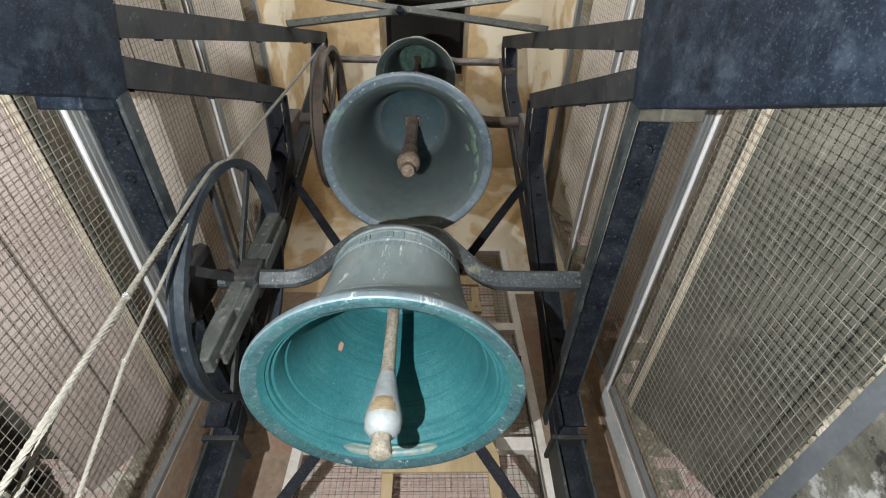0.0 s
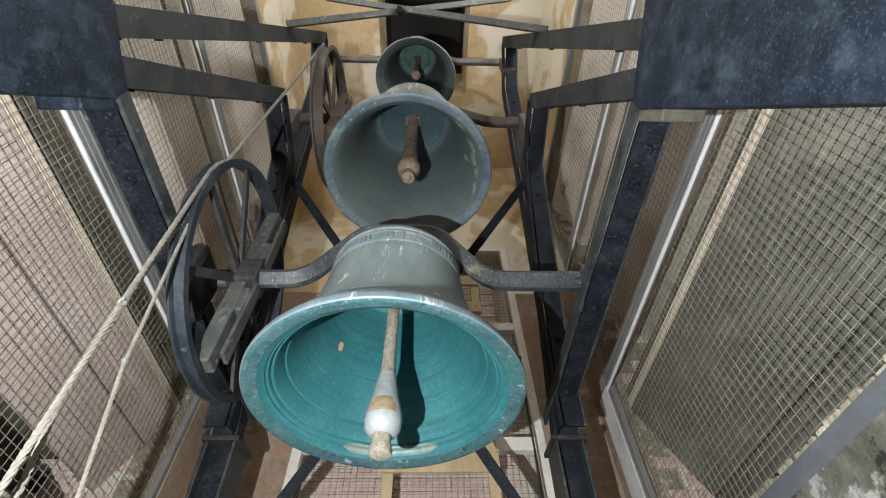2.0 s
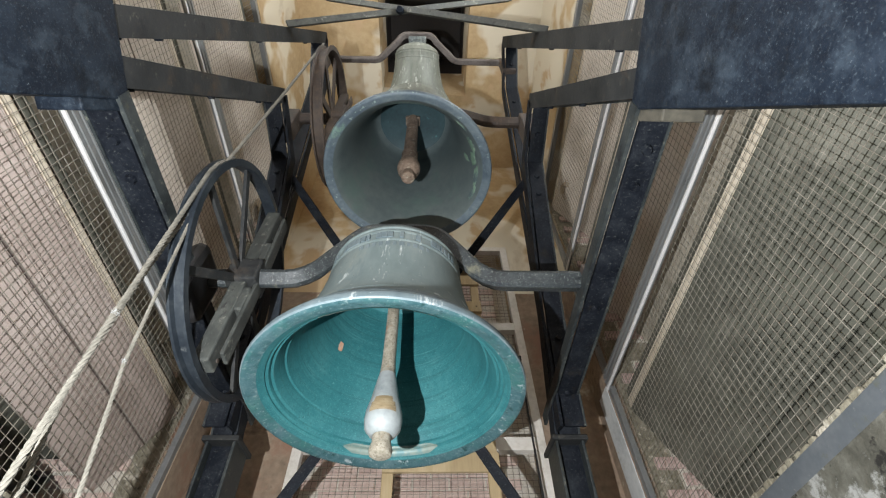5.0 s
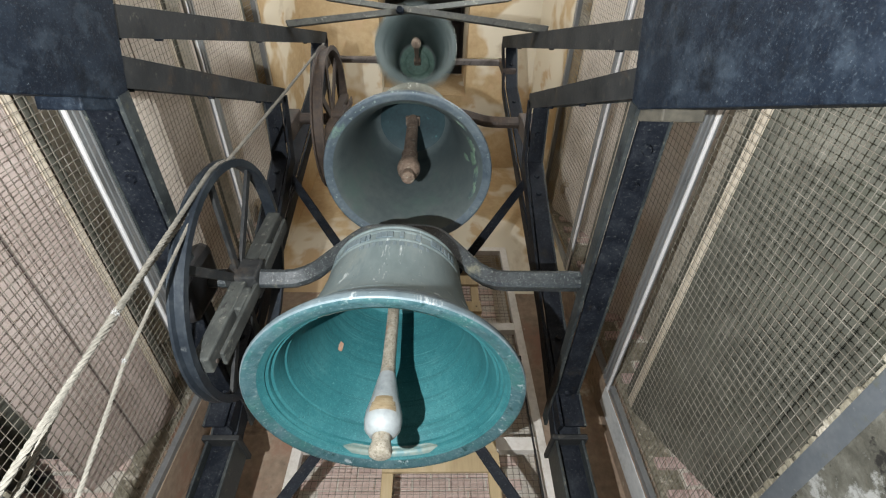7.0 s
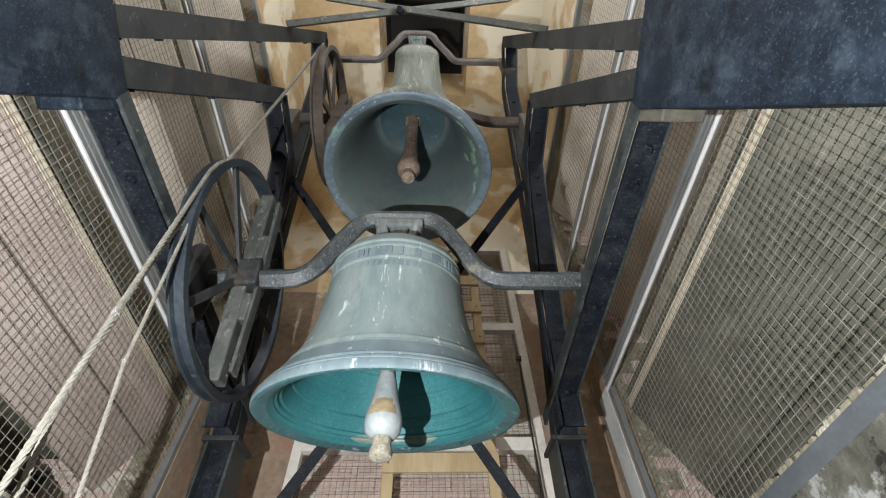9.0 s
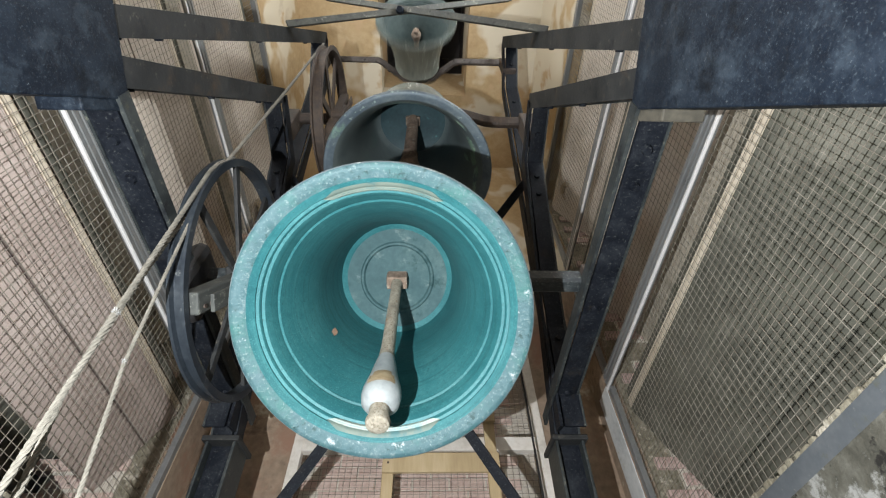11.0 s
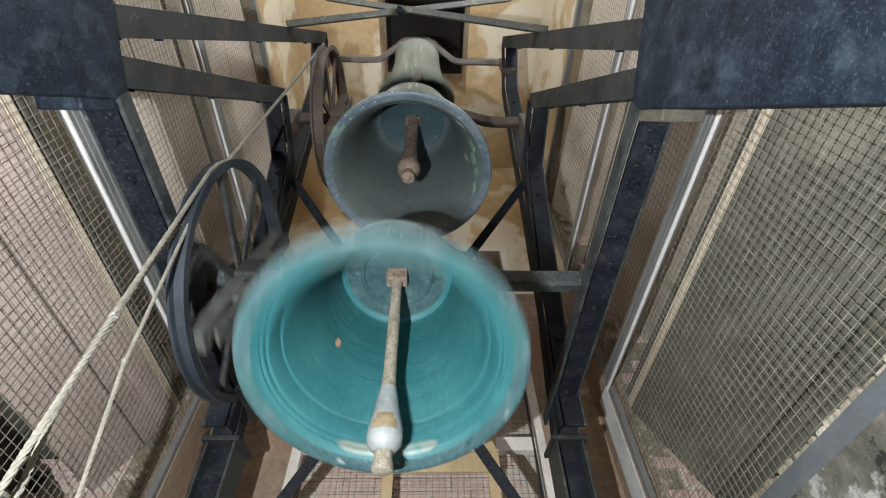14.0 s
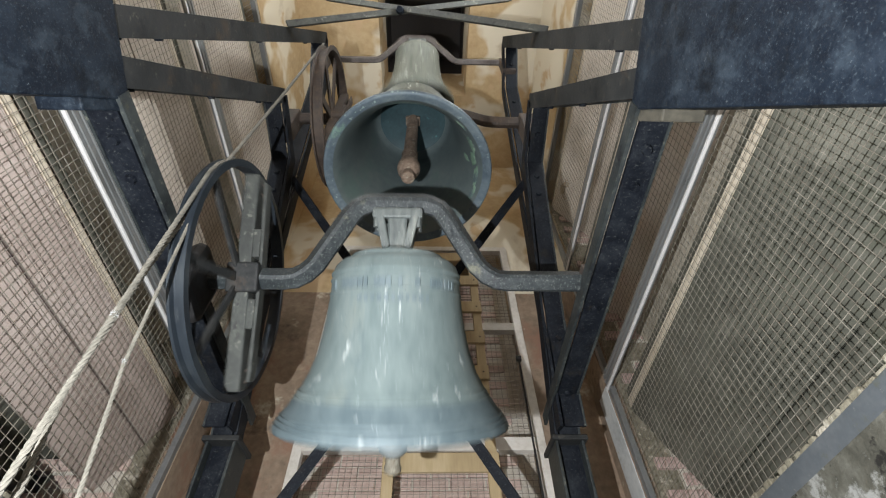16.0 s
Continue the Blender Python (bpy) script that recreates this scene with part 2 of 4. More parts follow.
BRACE = mottled("lichened_iron", [(0.02, 0.021, 0.019), (0.048, 0.05, 0.043), (0.092, 0.094, 0.078)], 12, 70, (0.6, 0.9), 0.05, 0.9, spots=[((0.18, 0.18, 0.145), 30, 0.58, 0.66), ((0.015, 0.015, 0.014), 18, 0.58, 0.66)])
IRON_DARK = mottled("near_black_iron", [(0.0035, 0.0045, 0.0068), (0.0085, 0.0105, 0.0145), (0.020, 0.0235, 0.028)], 12, 80, (0.4, 0.65), 0.0, 0.7,
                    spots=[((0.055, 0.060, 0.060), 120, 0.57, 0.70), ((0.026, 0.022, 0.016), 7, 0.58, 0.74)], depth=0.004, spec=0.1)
JAMB_BRICK = mottled("rose_brick", [(0.41, 0.285, 0.26), (0.53, 0.395, 0.36), (0.63, 0.515, 0.475)], 9, 60, (0.8, 0.95), 0.0, 0.6)
JAMB = mottled("crumbling_mortar", [(0.13, 0.115, 0.08), (0.25, 0.23, 0.17), (0.40, 0.37, 0.30)], 12, 50, (0.85, 0.95), 0.0, 1.0, spots=[((0.5, 0.46, 0.38), 16, 0.58, 0.64), ((0.04, 0.037, 0.026), 14, 0.58, 0.66)], depth=0.014)
SEAT = mottled("lichen_and_rust", [(0.022, 0.020, 0.015), (0.046, 0.042, 0.031), (0.085, 0.077, 0.057)], 8, 60, (0.6, 0.9), 0.0, 0.7, spots=[((0.03, 0.03, 0.03), 10, 0.55, 0.68)])
YOKE_BROWN = mottled("grey_brown_iron", [(0.055, 0.047, 0.043), (0.10, 0.087, 0.080), (0.15, 0.132, 0.122)], 8, 60, (0.5, 0.8), 0.05, 0.5, spots=[((0.03, 0.024, 0.02), 20, 0.58, 0.68)], spec=0.25)
STRAW = mottled("dry_straw", [(0.30, 0.22, 0.13), (0.45, 0.35, 0.22), (0.60, 0.50, 0.36)], 20, 80, (0.6, 0.9), 0.0, 0.2)
DARK = mottled("hatch_shade_and_floor", [(0.012, 0.010, 0.009), (0.025, 0.02, 0.017), (0.04, 0.033, 0.027)], 6, 40, (0.6, 0.9), 0.0, 0.3)


# ---- mesh helpers ----
def box(bm, x0, x1, y0, y1, z0, z1, bevel=0.0, m=None):
    vs = [bm.verts.new(v) for v in ((x0, y0, z0), (x1, y0, z0), (x1, y1, z0), (x0, y1, z0), (x0, y0, z1), (x1, y0, z1), (x1, y1, z1), (x0, y1, z1))]
    fs = [bm.faces.new([vs[i] for i in f]) for f in ((3, 2, 1, 0), (4, 5, 6, 7), (0, 1, 5, 4), (1, 2, 6, 5), (2, 3, 7, 6), (3, 0, 4, 7))]
    if bevel:
        g = bmesh.ops.bevel(bm, geom=list({e for f in fs for e in f.edges}), offset=bevel, segments=2, affect="EDGES", profile=0.5)
        vs = list({v for v in g["verts"]} | {v for v in vs if v.is_valid})
    if m is not None:
        bmesh.ops.transform(bm, matrix=m, verts=vs)
    return vs


def lathe(bm, profile, segments=64, m=None, closed=False):
    """Turns (radius, z) round the z axis."""
    rings, made = [], []
    for r, z in profile:
        if r < 1e-5:
            v = bm.verts.new((0, 0, z))
            rings.append([v] * segments)
            made.append(v)
        else:
            ring = [bm.verts.new((r * math.cos(2 * math.pi * i / segments), r * math.sin(2 * math.pi * i / segments), z)) for i in range(segments)]
            rings.append(ring)
            made += ring
    pairs = list(zip(rings, rings[1:])) + ([(rings[-1], rings[0])] if closed else [])
    for a, b in pairs:
        for i in range(segments):
            j = (i + 1) % segments
            f = []
            for v in (a[i], a[j], b[j], b[i]):
                if v not in f:
                    f.append(v)
            if len(f) > 2:
                bm.faces.new(f)
    if m is not None:
        bmesh.ops.transform(bm, matrix=m, verts=made)
    return made


def rod(bm, p, q, r, sides=10, r2=None):
    p, q = Vector(p), Vector(q)
    d = q - p
    m = Matrix.Translation(p) @ d.to_track_quat("Z", "Y").to_matrix().to_4x4()
    e = d.length
    return lathe(bm, [(0, 0), (r, 0), (r if r2 is None else r2, e), (0, e)], sides, m)


def bar(bm, p, q, w, h, up=(0, 0, 1), bevel=0.002):
    """A flat bar from p to q, w wide across, h high along up."""
    p, q, up = Vector(p), Vector(q), Vector(up)
    d = (q - p).normalized()
    s = d.cross(up).normalized()
    u = s.cross(d)
    m = Matrix((s, d, u)).transposed().to_4x4()
    m.translation = p
    return box(bm, -w / 2, w / 2, 0, (q - p).length, -h / 2, h / 2, bevel, m)


def tube(bm, path, r, sides=8, angles=None):
    """A round or square section along a path of points."""
    pts = [Vector(p) for p in path]
    rings = []
    for i, p in enumerate(pts):
        d = (pts[min(i + 1, len(pts) - 1)] - pts[max(i - 1, 0)]).normalized()
        a = d.orthogonal().normalized() if i == 0 else (rings[-1][1] - d * rings[-1][1].dot(d)).normalized()
        b = d.cross(a)
        rr = r[i] if isinstance(r, (list, tuple)) else r
        rings.append(([bm.verts.new(p + rr * (math.cos(t) * a + math.sin(t) * b)) for t in (angles or [2 * math.pi * k / sides for k in range(sides)])], a))
    for (a, _), (b, _) in zip(rings, rings[1:]):
        for i in range(sides):
            j = (i + 1) % sides
            bm.faces.new((a[i], a[j], b[j], b[i]))
    bm.faces.new(rings[0][0][::-1])
    bm.faces.new(rings[-1][0])


def offset_path(path, w):
    """The (y, z) path moved w to its right-hand side, mitred."""
    out = []
    for i, p in enumerate(path):
        ns = []
        for a, b in ((i - 1, i), (i, i + 1)):
            if a >= 0 and b < len(path):
                d = (Vector(path[b]) - Vector(path[a])).normalized()
                ns.append(Vector((d.y, -d.x)))
        n = sum(ns, Vector((0, 0))).normalized()
        out.append(Vector(p) + n * (w / max(0.3, n.dot(ns[0]))))
    return out


def ribbon(bm, path, w, x0, x1, shift=0.0):
    """A plate bent along a (y, z) path: from the path to w on its right, between x0 and x1."""
    a, b = offset_path(path, shift), offset_path(path, shift + w)
    rows = []
    for p, q in zip(a, b):
        rows.append([bm.verts.new((x, c[0], c[1])) for x, c in ((x0, p), (x1, p), (x1, q), (x0, q))])
    for r, s in zip(rows, rows[1:]):
        for i in range(4):
            j = (i + 1) % 4
            bm.faces.new((r[i], r[j], s[j], s[i]))
    bm.faces.new(rows[0][::-1])
    bm.faces.new(rows[-1])


def link(name, bm, mat, parent=None, label="", smooth=False):
    bmesh.ops.recalc_face_normals(bm, faces=bm.faces)
    me = bpy.data.meshes.new(name)
    bm.to_mesh(me)
    bm.free()
    for m in (mat if isinstance(mat, (list, tuple)) else [mat]):
        me.materials.append(m)
    if smooth:
        me.set_sharp_from_angle(angle=radians(35))
        me.polygons.foreach_set("use_smooth", [True] * len(me.polygons))
    ob = new(name, me)
    if parent is not None:
        ob.parent = parent
    if label:
        tagged(ob, label)
    return ob


def part(name, bm, mat, parent, label="", smooth=False):
    return link(name, bm, mat, parent, label, smooth)


def thing(name, at, label, category, group=""):
    ob = new(name)
    ob.empty_display_size = 0.05
    ob.matrix_basis = at if isinstance(at, Matrix) else Matrix.Translation(at)
    return tagged(ob, label, category, group)


def structure(name, bm, mat, label, smooth=False):
    return tagged(link(name, bm, mat, None, "", smooth), label, "", "", "structure")


# ---- the tower ----
XL, XR, YN, YF, ZF, ZC = -1.24, 1.04, -1.3, 2.45, -0.95, 4.75
THICK = 0.42
WIN_R = dict(y0=-0.6, y1=2.22, sill=0.58, rails=(1.62, 2.65), head=3.66)
WIN_L = dict(y0=-0.6, y1=2.22, sill=0.58, rails=(1.57, 2.63), head=3.66)
WIN_F = dict(x0=-0.745, x1=0.675, sill=0.10, head=3.20)


def wall_with_hole(name, label, mat, along, at, thick, lo, hi, z0, z1, h0, h1, s, t):
    """A wall in the plane of x or y at 'at', thick outwards, from lo to hi, with one opening h0..h1 by s..t."""
    bm = bmesh.new()
    a, b = sorted((at, at + thick))
    mid = 2.62
    low = bmesh.new()
    for g, p, q, r, u in ((bm, lo, h0, mid, z1), (bm, h1, hi, mid, z1), (bm, h0, h1, t, z1), (low, lo, h0, s, mid), (low, h1, hi, s, mid)):
        if along == "y":
            box(g, a, b, p, q, r, u)
        else:
            box(g, p, q, a, b, r, u)
    structure(name, bm, mat, label)
    structure(name + "_lower", low, BROWN, "brown-stained lower tower wall with shade painted in")
    bm = bmesh.new()
    if along == "y":
        box(bm, a, b, lo, hi, z0, s)
    else:
        box(bm, lo, hi, a, b, z0, s)
    structure(name + "_foot", bm, STONE, "mossy grey plaster and stone below the opening")


wall_with_hole("wall_right", "ochre and white plastered tower wall with a tall screened opening", OCHRE, "y", XR, THICK, YN, YF + THICK, ZF, ZC, WIN_R["y0"], WIN_R["y1"], WIN_R["sill"], WIN_R["head"])
wall_with_hole("wall_left", "ochre plastered tower wall with a tall screened opening", OCHRE, "y", XL, -THICK, YN, YF + THICK, ZF, ZC, WIN_L["y0"], WIN_L["y1"], WIN_L["sill"], WIN_L["head"])
wall_with_hole("wall_far", "ochre plastered tower wall behind the bells", OCHRE, "x", YF, THICK, XL, XR, ZF, ZC, WIN_F["x0"], WIN_F["x1"], WIN_F["sill"], WIN_F["head"])
bm = bmesh.new()
box(bm, XL - THICK, XR + THICK, YN - 0.3, YN, ZF, ZC)
structure("wall_near", bm, BROWN, "browned plaster tower wall")
bm = bmesh.new()
box(bm, XL - THICK, XR + THICK, YN - 0.3, YF + THICK, ZF - 0.2, ZF)
structure("floor", bm, DARK, "dark boarded belfry floor")
HATCH = (-0.50, 0.36, 0.45, 1.62)
bm = bmesh.new()
x0, x1, y0, y1 = HATCH
for a, b, c, d in ((XL - THICK, x0, YN - 0.3, YF + THICK), (x1, XR + THICK, YN - 0.3, YF + THICK), (x0, x1, YN - 0.3, y0), (x0, x1, y1, YF + THICK)):
    box(bm, a, b, c, d, ZC, ZC + 0.75)
structure("ceiling", bm, OCHRE, "stained ochre plaster ceiling with a square hatch")
# closed box over the hatch; the darkness up there is put into its colour
bm = bmesh.new()
box(bm, x0 - 0.1, x1 + 0.1, y0 - 0.1, y1 + 0.1, ZC + 1.4, ZC + 1.45)
for a, b, c, d in ((x0 - 0.1, x0, y0, y1), (x1, x1 + 0.1, y0, y1), (x0 - 0.1, x1 + 0.1, y0 - 0.1, y0), (x0 - 0.1, x1 + 0.1, y1, y1 + 0.1)):
    box(bm, a, b, c, d, ZC + 0.754, ZC + 1.4)
structure("hatch_dark", bm, DARK, "near-black box painting the darkness above the ceiling hatch")


# ---- screens of welded mesh before the side openings ----
PITCH = 0.032


def wires(bm, x, y0, y1, z0, z1, pitch=PITCH, r=0.0009):
    k = 0
    n = int((y1 - y0) / pitch)
    for i in range(n + 1):
        y = y0 + i * pitch
        box(bm, x - r, x + r, y - r, y + r, z0, z1)
    n = int((z1 - z0) / pitch)
    for i in range(n + 1):
        z = z0 + i * pitch
        box(bm, x - 3 * r, x - r, y0, y1, z - r, z + r)


def screen(win, x, side, label):
    """An aluminium-framed wire screen: frame, two mid rails, and mesh in three fields."""
    s = thing("mesh_screen", (0, 0, 0), label, "mesh screen", "screens in the tower openings")
    y0, y1 = win["y0"], win["y1"]
    levels = (win["sill"], *win["rails"], win["head"])
    w = 0.05
    for z in win["rails"]:
        bm = bmesh.new()
        steps = ((-0.045, 0.016), (-0.036, 0.016), (-0.034, 0.021), (-0.018, 0.021), (-0.016, 0.016), (-0.006, 0.016), (-0.004, 0.021), (0.012, 0.021), (0.014, 0.016), (0.026, 0.016), (0.028, 0.021), (0.045, 0.021))
        ends = []
        for y in (y0, y1):
            ends.append([bm.verts.new((x - side * d, y, z + k)) for k, d in steps] + [bm.verts.new((x - side * 0.004, y, z + k)) for k in (0.045, -0.045)])
        for i in range(14):
            j = (i + 1) % 14
            bm.faces.new((ends[0][i], ends[0][j], ends[1][j], ends[1][i]))
        bm.faces.new(ends[0])
        bm.faces.new(ends[1])
        part("mid_rail", bm, ALU, s, "ribbed aluminium rail")
        # near-white lip: the glint along the rail's edge is put into its colour
        bm = bmesh.new()
        xa, xb = sorted((x - side * 0.0165, x - side * 0.030))
        box(bm, xa, xb, y0, y1, z - 0.054, z - 0.040, 0.003)
        part("rail_lip", bm, LIP_GLINT, s, "lower lip of the rail, its glint painted near-white")
    for z, n in ((levels[0] + 0.02, "bottom_rail"), (levels[-1] - 0.02, "top_rail")):
        bm = bmesh.new()
        h = 0.04 if n == "bottom_rail" else 0.022
        box(bm, x - 0.018, x + 0.018, y0, y1, z - h, z + h, 0.003)
        part(n, bm, GREY_PAINT if n == "bottom_rail" else ALU, s)
    for a, b in zip(levels, levels[1:]):
        bm = bmesh.new()
        box(bm, x - 0.016, x + 0.016, y1 - 0.035, y1, a + 0.045, b - 0.045, 0.002)
        part("stile", bm, ALU, s)
        bm = bmesh.new()
        wires(bm, x + side * 0.012, y0, y1 - 0.03, a + 0.03, b - 0.03)
        tagged(part("wire_mesh", bm, WIRE, s, "square welded wire mesh"), kind="stuff")
    return s


def mortar_bead(win, x):
    """Crumbled mortar left along the top of the bottom rail."""
    rnd = random.Random(8)
    bm = bmesh.new()
    y = win["y0"]
    while y < win["y1"] - 0.06:
        w = rnd.uniform(0.015, 0.045)
        h = rnd.uniform(0.008, 0.024)
        box(bm, x - rnd.uniform(0.010, 0.017), x + 0.012, y, y + w, win["sill"] + 0.056, win["sill"] + 0.060 + h, 0.004)
        y += w + rnd.uniform(0.0, 0.01)
    structure("mortar_bead", bm, JAMB, "crumbled pale mortar along the bottom rail")


mortar_bead(WIN_R, XR + 0.02)
mortar_bead(WIN_L, XL - 0.02)
screen(WIN_R, XR + 0.02, 1, "aluminium framed wire mesh screen in the tower opening")
screen(WIN_L, XL - 0.02, -1, "aluminium framed wire mesh screen in the tower opening")


def louvres(win, x, side, mats, tops, drop, split, timber, label):
    """Broad sloping slabs outside the screen: high at the inner edge, low at the outer, with a pale timber along the top edge."""
    for z, mat in zip(tops, mats):
        s = thing("louvre", (0, 0, 0), label, "louvre", "louvre slabs")
        a, c = Vector((x + side * 0.08, 0, z)), Vector((x + side * 0.34, 0, z - drop))
        d = c - a
        n = Vector((d.z, 0, -d.x)).normalized() * 0.035
        y0, y1 = win["y0"] - 0.02, win["y1"] - 0.03
        for k0, k1, name in split + (((split[-1][1], 1.32, "outer_board"),) if z > 2 else ()):
            bm = bmesh.new()
            p, q = a + d * k0, a + d * k1
            vs = [bm.verts.new((v.x, y, v.z)) for y in (y0, y1) for v in (p, q, q + n * side, p + n * side)]
            for f in ((0, 1, 2, 3), (7, 6, 5, 4), (0, 4, 5, 1), (1, 5, 6, 2), (2, 6, 7, 3), (3, 7, 4, 0)):
                bm.faces.new([vs[i] for i in f])
            part(name, bm, SLAB_MID if name == "outer_board" else mat, s)
        bm = bmesh.new()
        box(bm, a.x - 0.022, a.x + 0.022, y0, y1, a.z - timber / 2, a.z + timber / 2, 0.003)
        part("edge_timber", bm, STRIP, s, "pale timber edge strip")
        bm = bmesh.new()
        box(bm, a.x - 0.010, a.x + 0.012, y0, y1, a.z + 0.045, a.z + 0.085, 0.003)
        part("upper_lath", bm, SLAB_R, s, "grey lath above the timber")


louvres(WIN_R, XR + 0.02, 1, (SLAB_R, BEIGE, BEIGE), (1.46, 2.49, 3.50), 0.52, ((0.03, 0.93, "slab"),), 0.055, "broad grey rendered louvre slab behind the mesh")
louvres(WIN_L, XL - 0.02, -1, (SLAB_L, BEIGE, BEIGE), (1.43, 2.49, 3.52), 0.50, ((0.03, 0.36, "upper_board"), (0.375, 0.83, "lower_board")), 0.04, "broad pinkish rendered louvre slab behind the mesh")


# added closing panels that keep the sky out of the louvre gaps
for x, mat, name in ((XR + THICK + 0.30, SLAB_R, "closing_panel_right"), (XL - THICK - 0.30, SLAB_R, "closing_panel_left")):
    bm = bmesh.new()
    box(bm, x - 0.08, x + 0.08, YN, YF + 0.8, ZF, ZC - 0.4)
    structure(name, bm, mat, "added render-coloured panel closing the opening outside the louvres")


bm = bmesh.new()
box(bm, 1.364, 1.46, WIN_R["y0"], WIN_R["y1"], 0.584, 0.974, 0.006)
structure("sill_upstand", bm, SLAB_R, "mossy grey stone upstand under the lowest louvre")


# ---- the iron bell frame ----
FR, FL = 0.518, -0.755
AX1, AX2, AX3 = (-0.110, 1.04, 1.177), (-0.103, 1.04, 2.595), (-0.107, 0.99, 3.665)
D1, D2, D3 = 0.738, 0.795, 0.573
DROP1, DROP2, DROP3 = 0.472, 0.670, 0.356
FRAMES = (
    [(0.40, 1.15), (1.83, 1.15), (1.85, 1.00)],
    [(0.315, 1.06), (0.835, 2.385), (1.165, 2.32), (1.76, 1.00)],
    [(0.225, 1.10), (0.825, 3.60), (1.10, 3.35), (1.67, 1.00)],
)


def frame_side(x, out, label):
    f = thing("iron_trestle", (0, 0, 0), label, "iron trestle", "iron frames beside the bells")
    for i, path in enumerate(FRAMES):
        dx = out * 0.004 * i
        bm = bmesh.new()
        xa, xb = sorted((x + dx, x + dx + out * 0.012))
        ribbon(bm, path[:2], *((0.046, xa, xb, -0.0085) if i == 0 else (0.075, xa, xb, -0.0375)))
        part("web", bm, WEB if i == 0 else IRON_PLAIN, f)
        # far legs take a darker iron than the webs on the near side
        if i:
            bm = bmesh.new()
            ribbon(bm, path[1:], 0.075, xa, xb, -0.0375)
            part("far_web", bm, IRON_DARK, f, "near-black far leg with worn edges")
        bm = bmesh.new()
        xa, xb = sorted((x + dx + out * 0.022, x + dx + out * 0.105))
        ribbon(bm, path, 0.012, xa, xb, 0.02)
        part("flange", bm, IRON_DARK, f)
        # pale strip: worn edge, with the light it catches put into the colour
        bm = bmesh.new()
        xa, xb = sorted((x + dx + out * 0.098, x + dx + out * 0.106))
        ribbon(bm, path, 0.020, xa, xb, 0.015)
        part("flange_edge", bm, WEB, f, "paler edge of the angle iron, wear and catchlight in its colour")
    for i, path in enumerate(FRAMES):
        dx = out * 0.004 * i
        for k in range(len(path) - 1):
            p, q = Vector(path[k]), Vector(path[k + 1])
            d = (q - p).normalized()
            nrm = Vector((d.y, -d.x))
            for g in ((0.08, 0.16, 0.5, 0.84, 0.92) if (q - p).length > 0.5 else (0.5,)):
                c = p.lerp(q, g) + nrm * 0.031
                bm = bmesh.new()
                x0 = x + dx + out * 0.06
                rod(bm, (x0, c.x, c.y), (x0, c.x + nrm.x * 0.012, c.y + nrm.y * 0.012), 0.016, 10, 0.012)
                part("bolt", bm, IRON_DARK, f)
    for (_, y, z), foot, w in ((AX1, 1.13, 0.06), (AX2, 2.36, 0.05), (AX3, 3.40, 0.028)):
        bm = bmesh.new()
        xa, xb = sorted((x + out * 0.005, x + out * 0.10))
        box(bm, xa, xb, y - w, y + w, foot, z + 0.03, 0.008)
        part("bearing", bm, IRON_RUST, f, "greasy axle bearing block")
    for name, top, down, w in (("near_post", (0.30, 1.20), Vector((-0.36, -0.933)), 0.26), ("far_post", (1.80, 1.00), Vector((0.10, -0.995)), 0.16)):
        bm = bmesh.new()
        e = (top[1] - ZF) / -down.y
        p = Vector((x + out * 0.06, top[0], top[1]))
        q = p + Vector((0, down.x, down.y)) * e
        up = Vector((0, -down.y, down.x))
        if name == "near_post":
            bar(bm, p, q, 0.115, w, up, 0.004)
        else:
            bar(bm, p - up * (w / 2 - 0.05), q - up * (w / 2 - 0.05), 0.107, 0.01, up, 0.002)
            # channel flanges in a paler iron than the plate between them
            for k in (-1, 1):
                e0 = Vector((k * 0.0535, 0, 0))
                side = bmesh.new()
                bar(side, p + e0, q + e0, 0.012, w, up, 0.003)
                part("post_flange", side, WEB, f, "blue-grey channel flange with worn edges")
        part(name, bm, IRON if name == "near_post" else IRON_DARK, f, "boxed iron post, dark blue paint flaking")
        bm = bmesh.new()
        d, u = Vector((0, down.x, down.y)), Vector((0, -down.y, down.x))
        if name == "near_post":
            bar(bm, p + u * (w / 2 + 0.013) - d * 0.004, p + u * (w / 2 + 0.013) + d * 0.16, 0.10, 0.03, u, 0.004)
            part("seat_plate", bm, SEAT if out > 0 else IRON, f, "rust-stained seat plate under the post")
        else:
            bar(bm, p - d * 0.006, p + d * 0.014, 0.145, w + 0.03, u, 0.003)
            part("cap_plate", bm, IRON_PLAIN, f)
            bm = bmesh.new()
            bar(bm, p - d * 0.075 - u * (w / 2 - 0.055), p - d * 0.012 - u * (w / 2 - 0.055), 0.05, 0.014, u, 0.003)
            part("foot_lug", bm, IRON_PLAIN, f, "pale bolted foot lug")
            bm = bmesh.new()
            c = p - d * 0.045 - u * (w / 2 - 0.048)
            rod(bm, c, c - u * 0.016, 0.018, 10, 0.013)
            part("foot_bolt", bm, WEB, f)
    return f


frame_side(FR, 1, "dark blue painted iron trestle of bent angles")
frame_side(FL, -1, "dark blue painted iron trestle of bent angles")


# ---- bracing between the two trestles ----
def brace(p, q, label, mat=None, w=0.045):
    bm = bmesh.new()
    bar(bm, p, q, w, 0.012, (0, 0.46, 0.89), 0.002)
    if mat:
        side = Vector((0, 0.016, 0.030))
        bar(bm, Vector(p) + side, Vector(q) + side, 0.007, 0.05, (0, 0.46, 0.89), 0.002)
    tagged(link("cross_brace", bm, mat or IRON_DARK), label, "brace", "braces between the trestles")


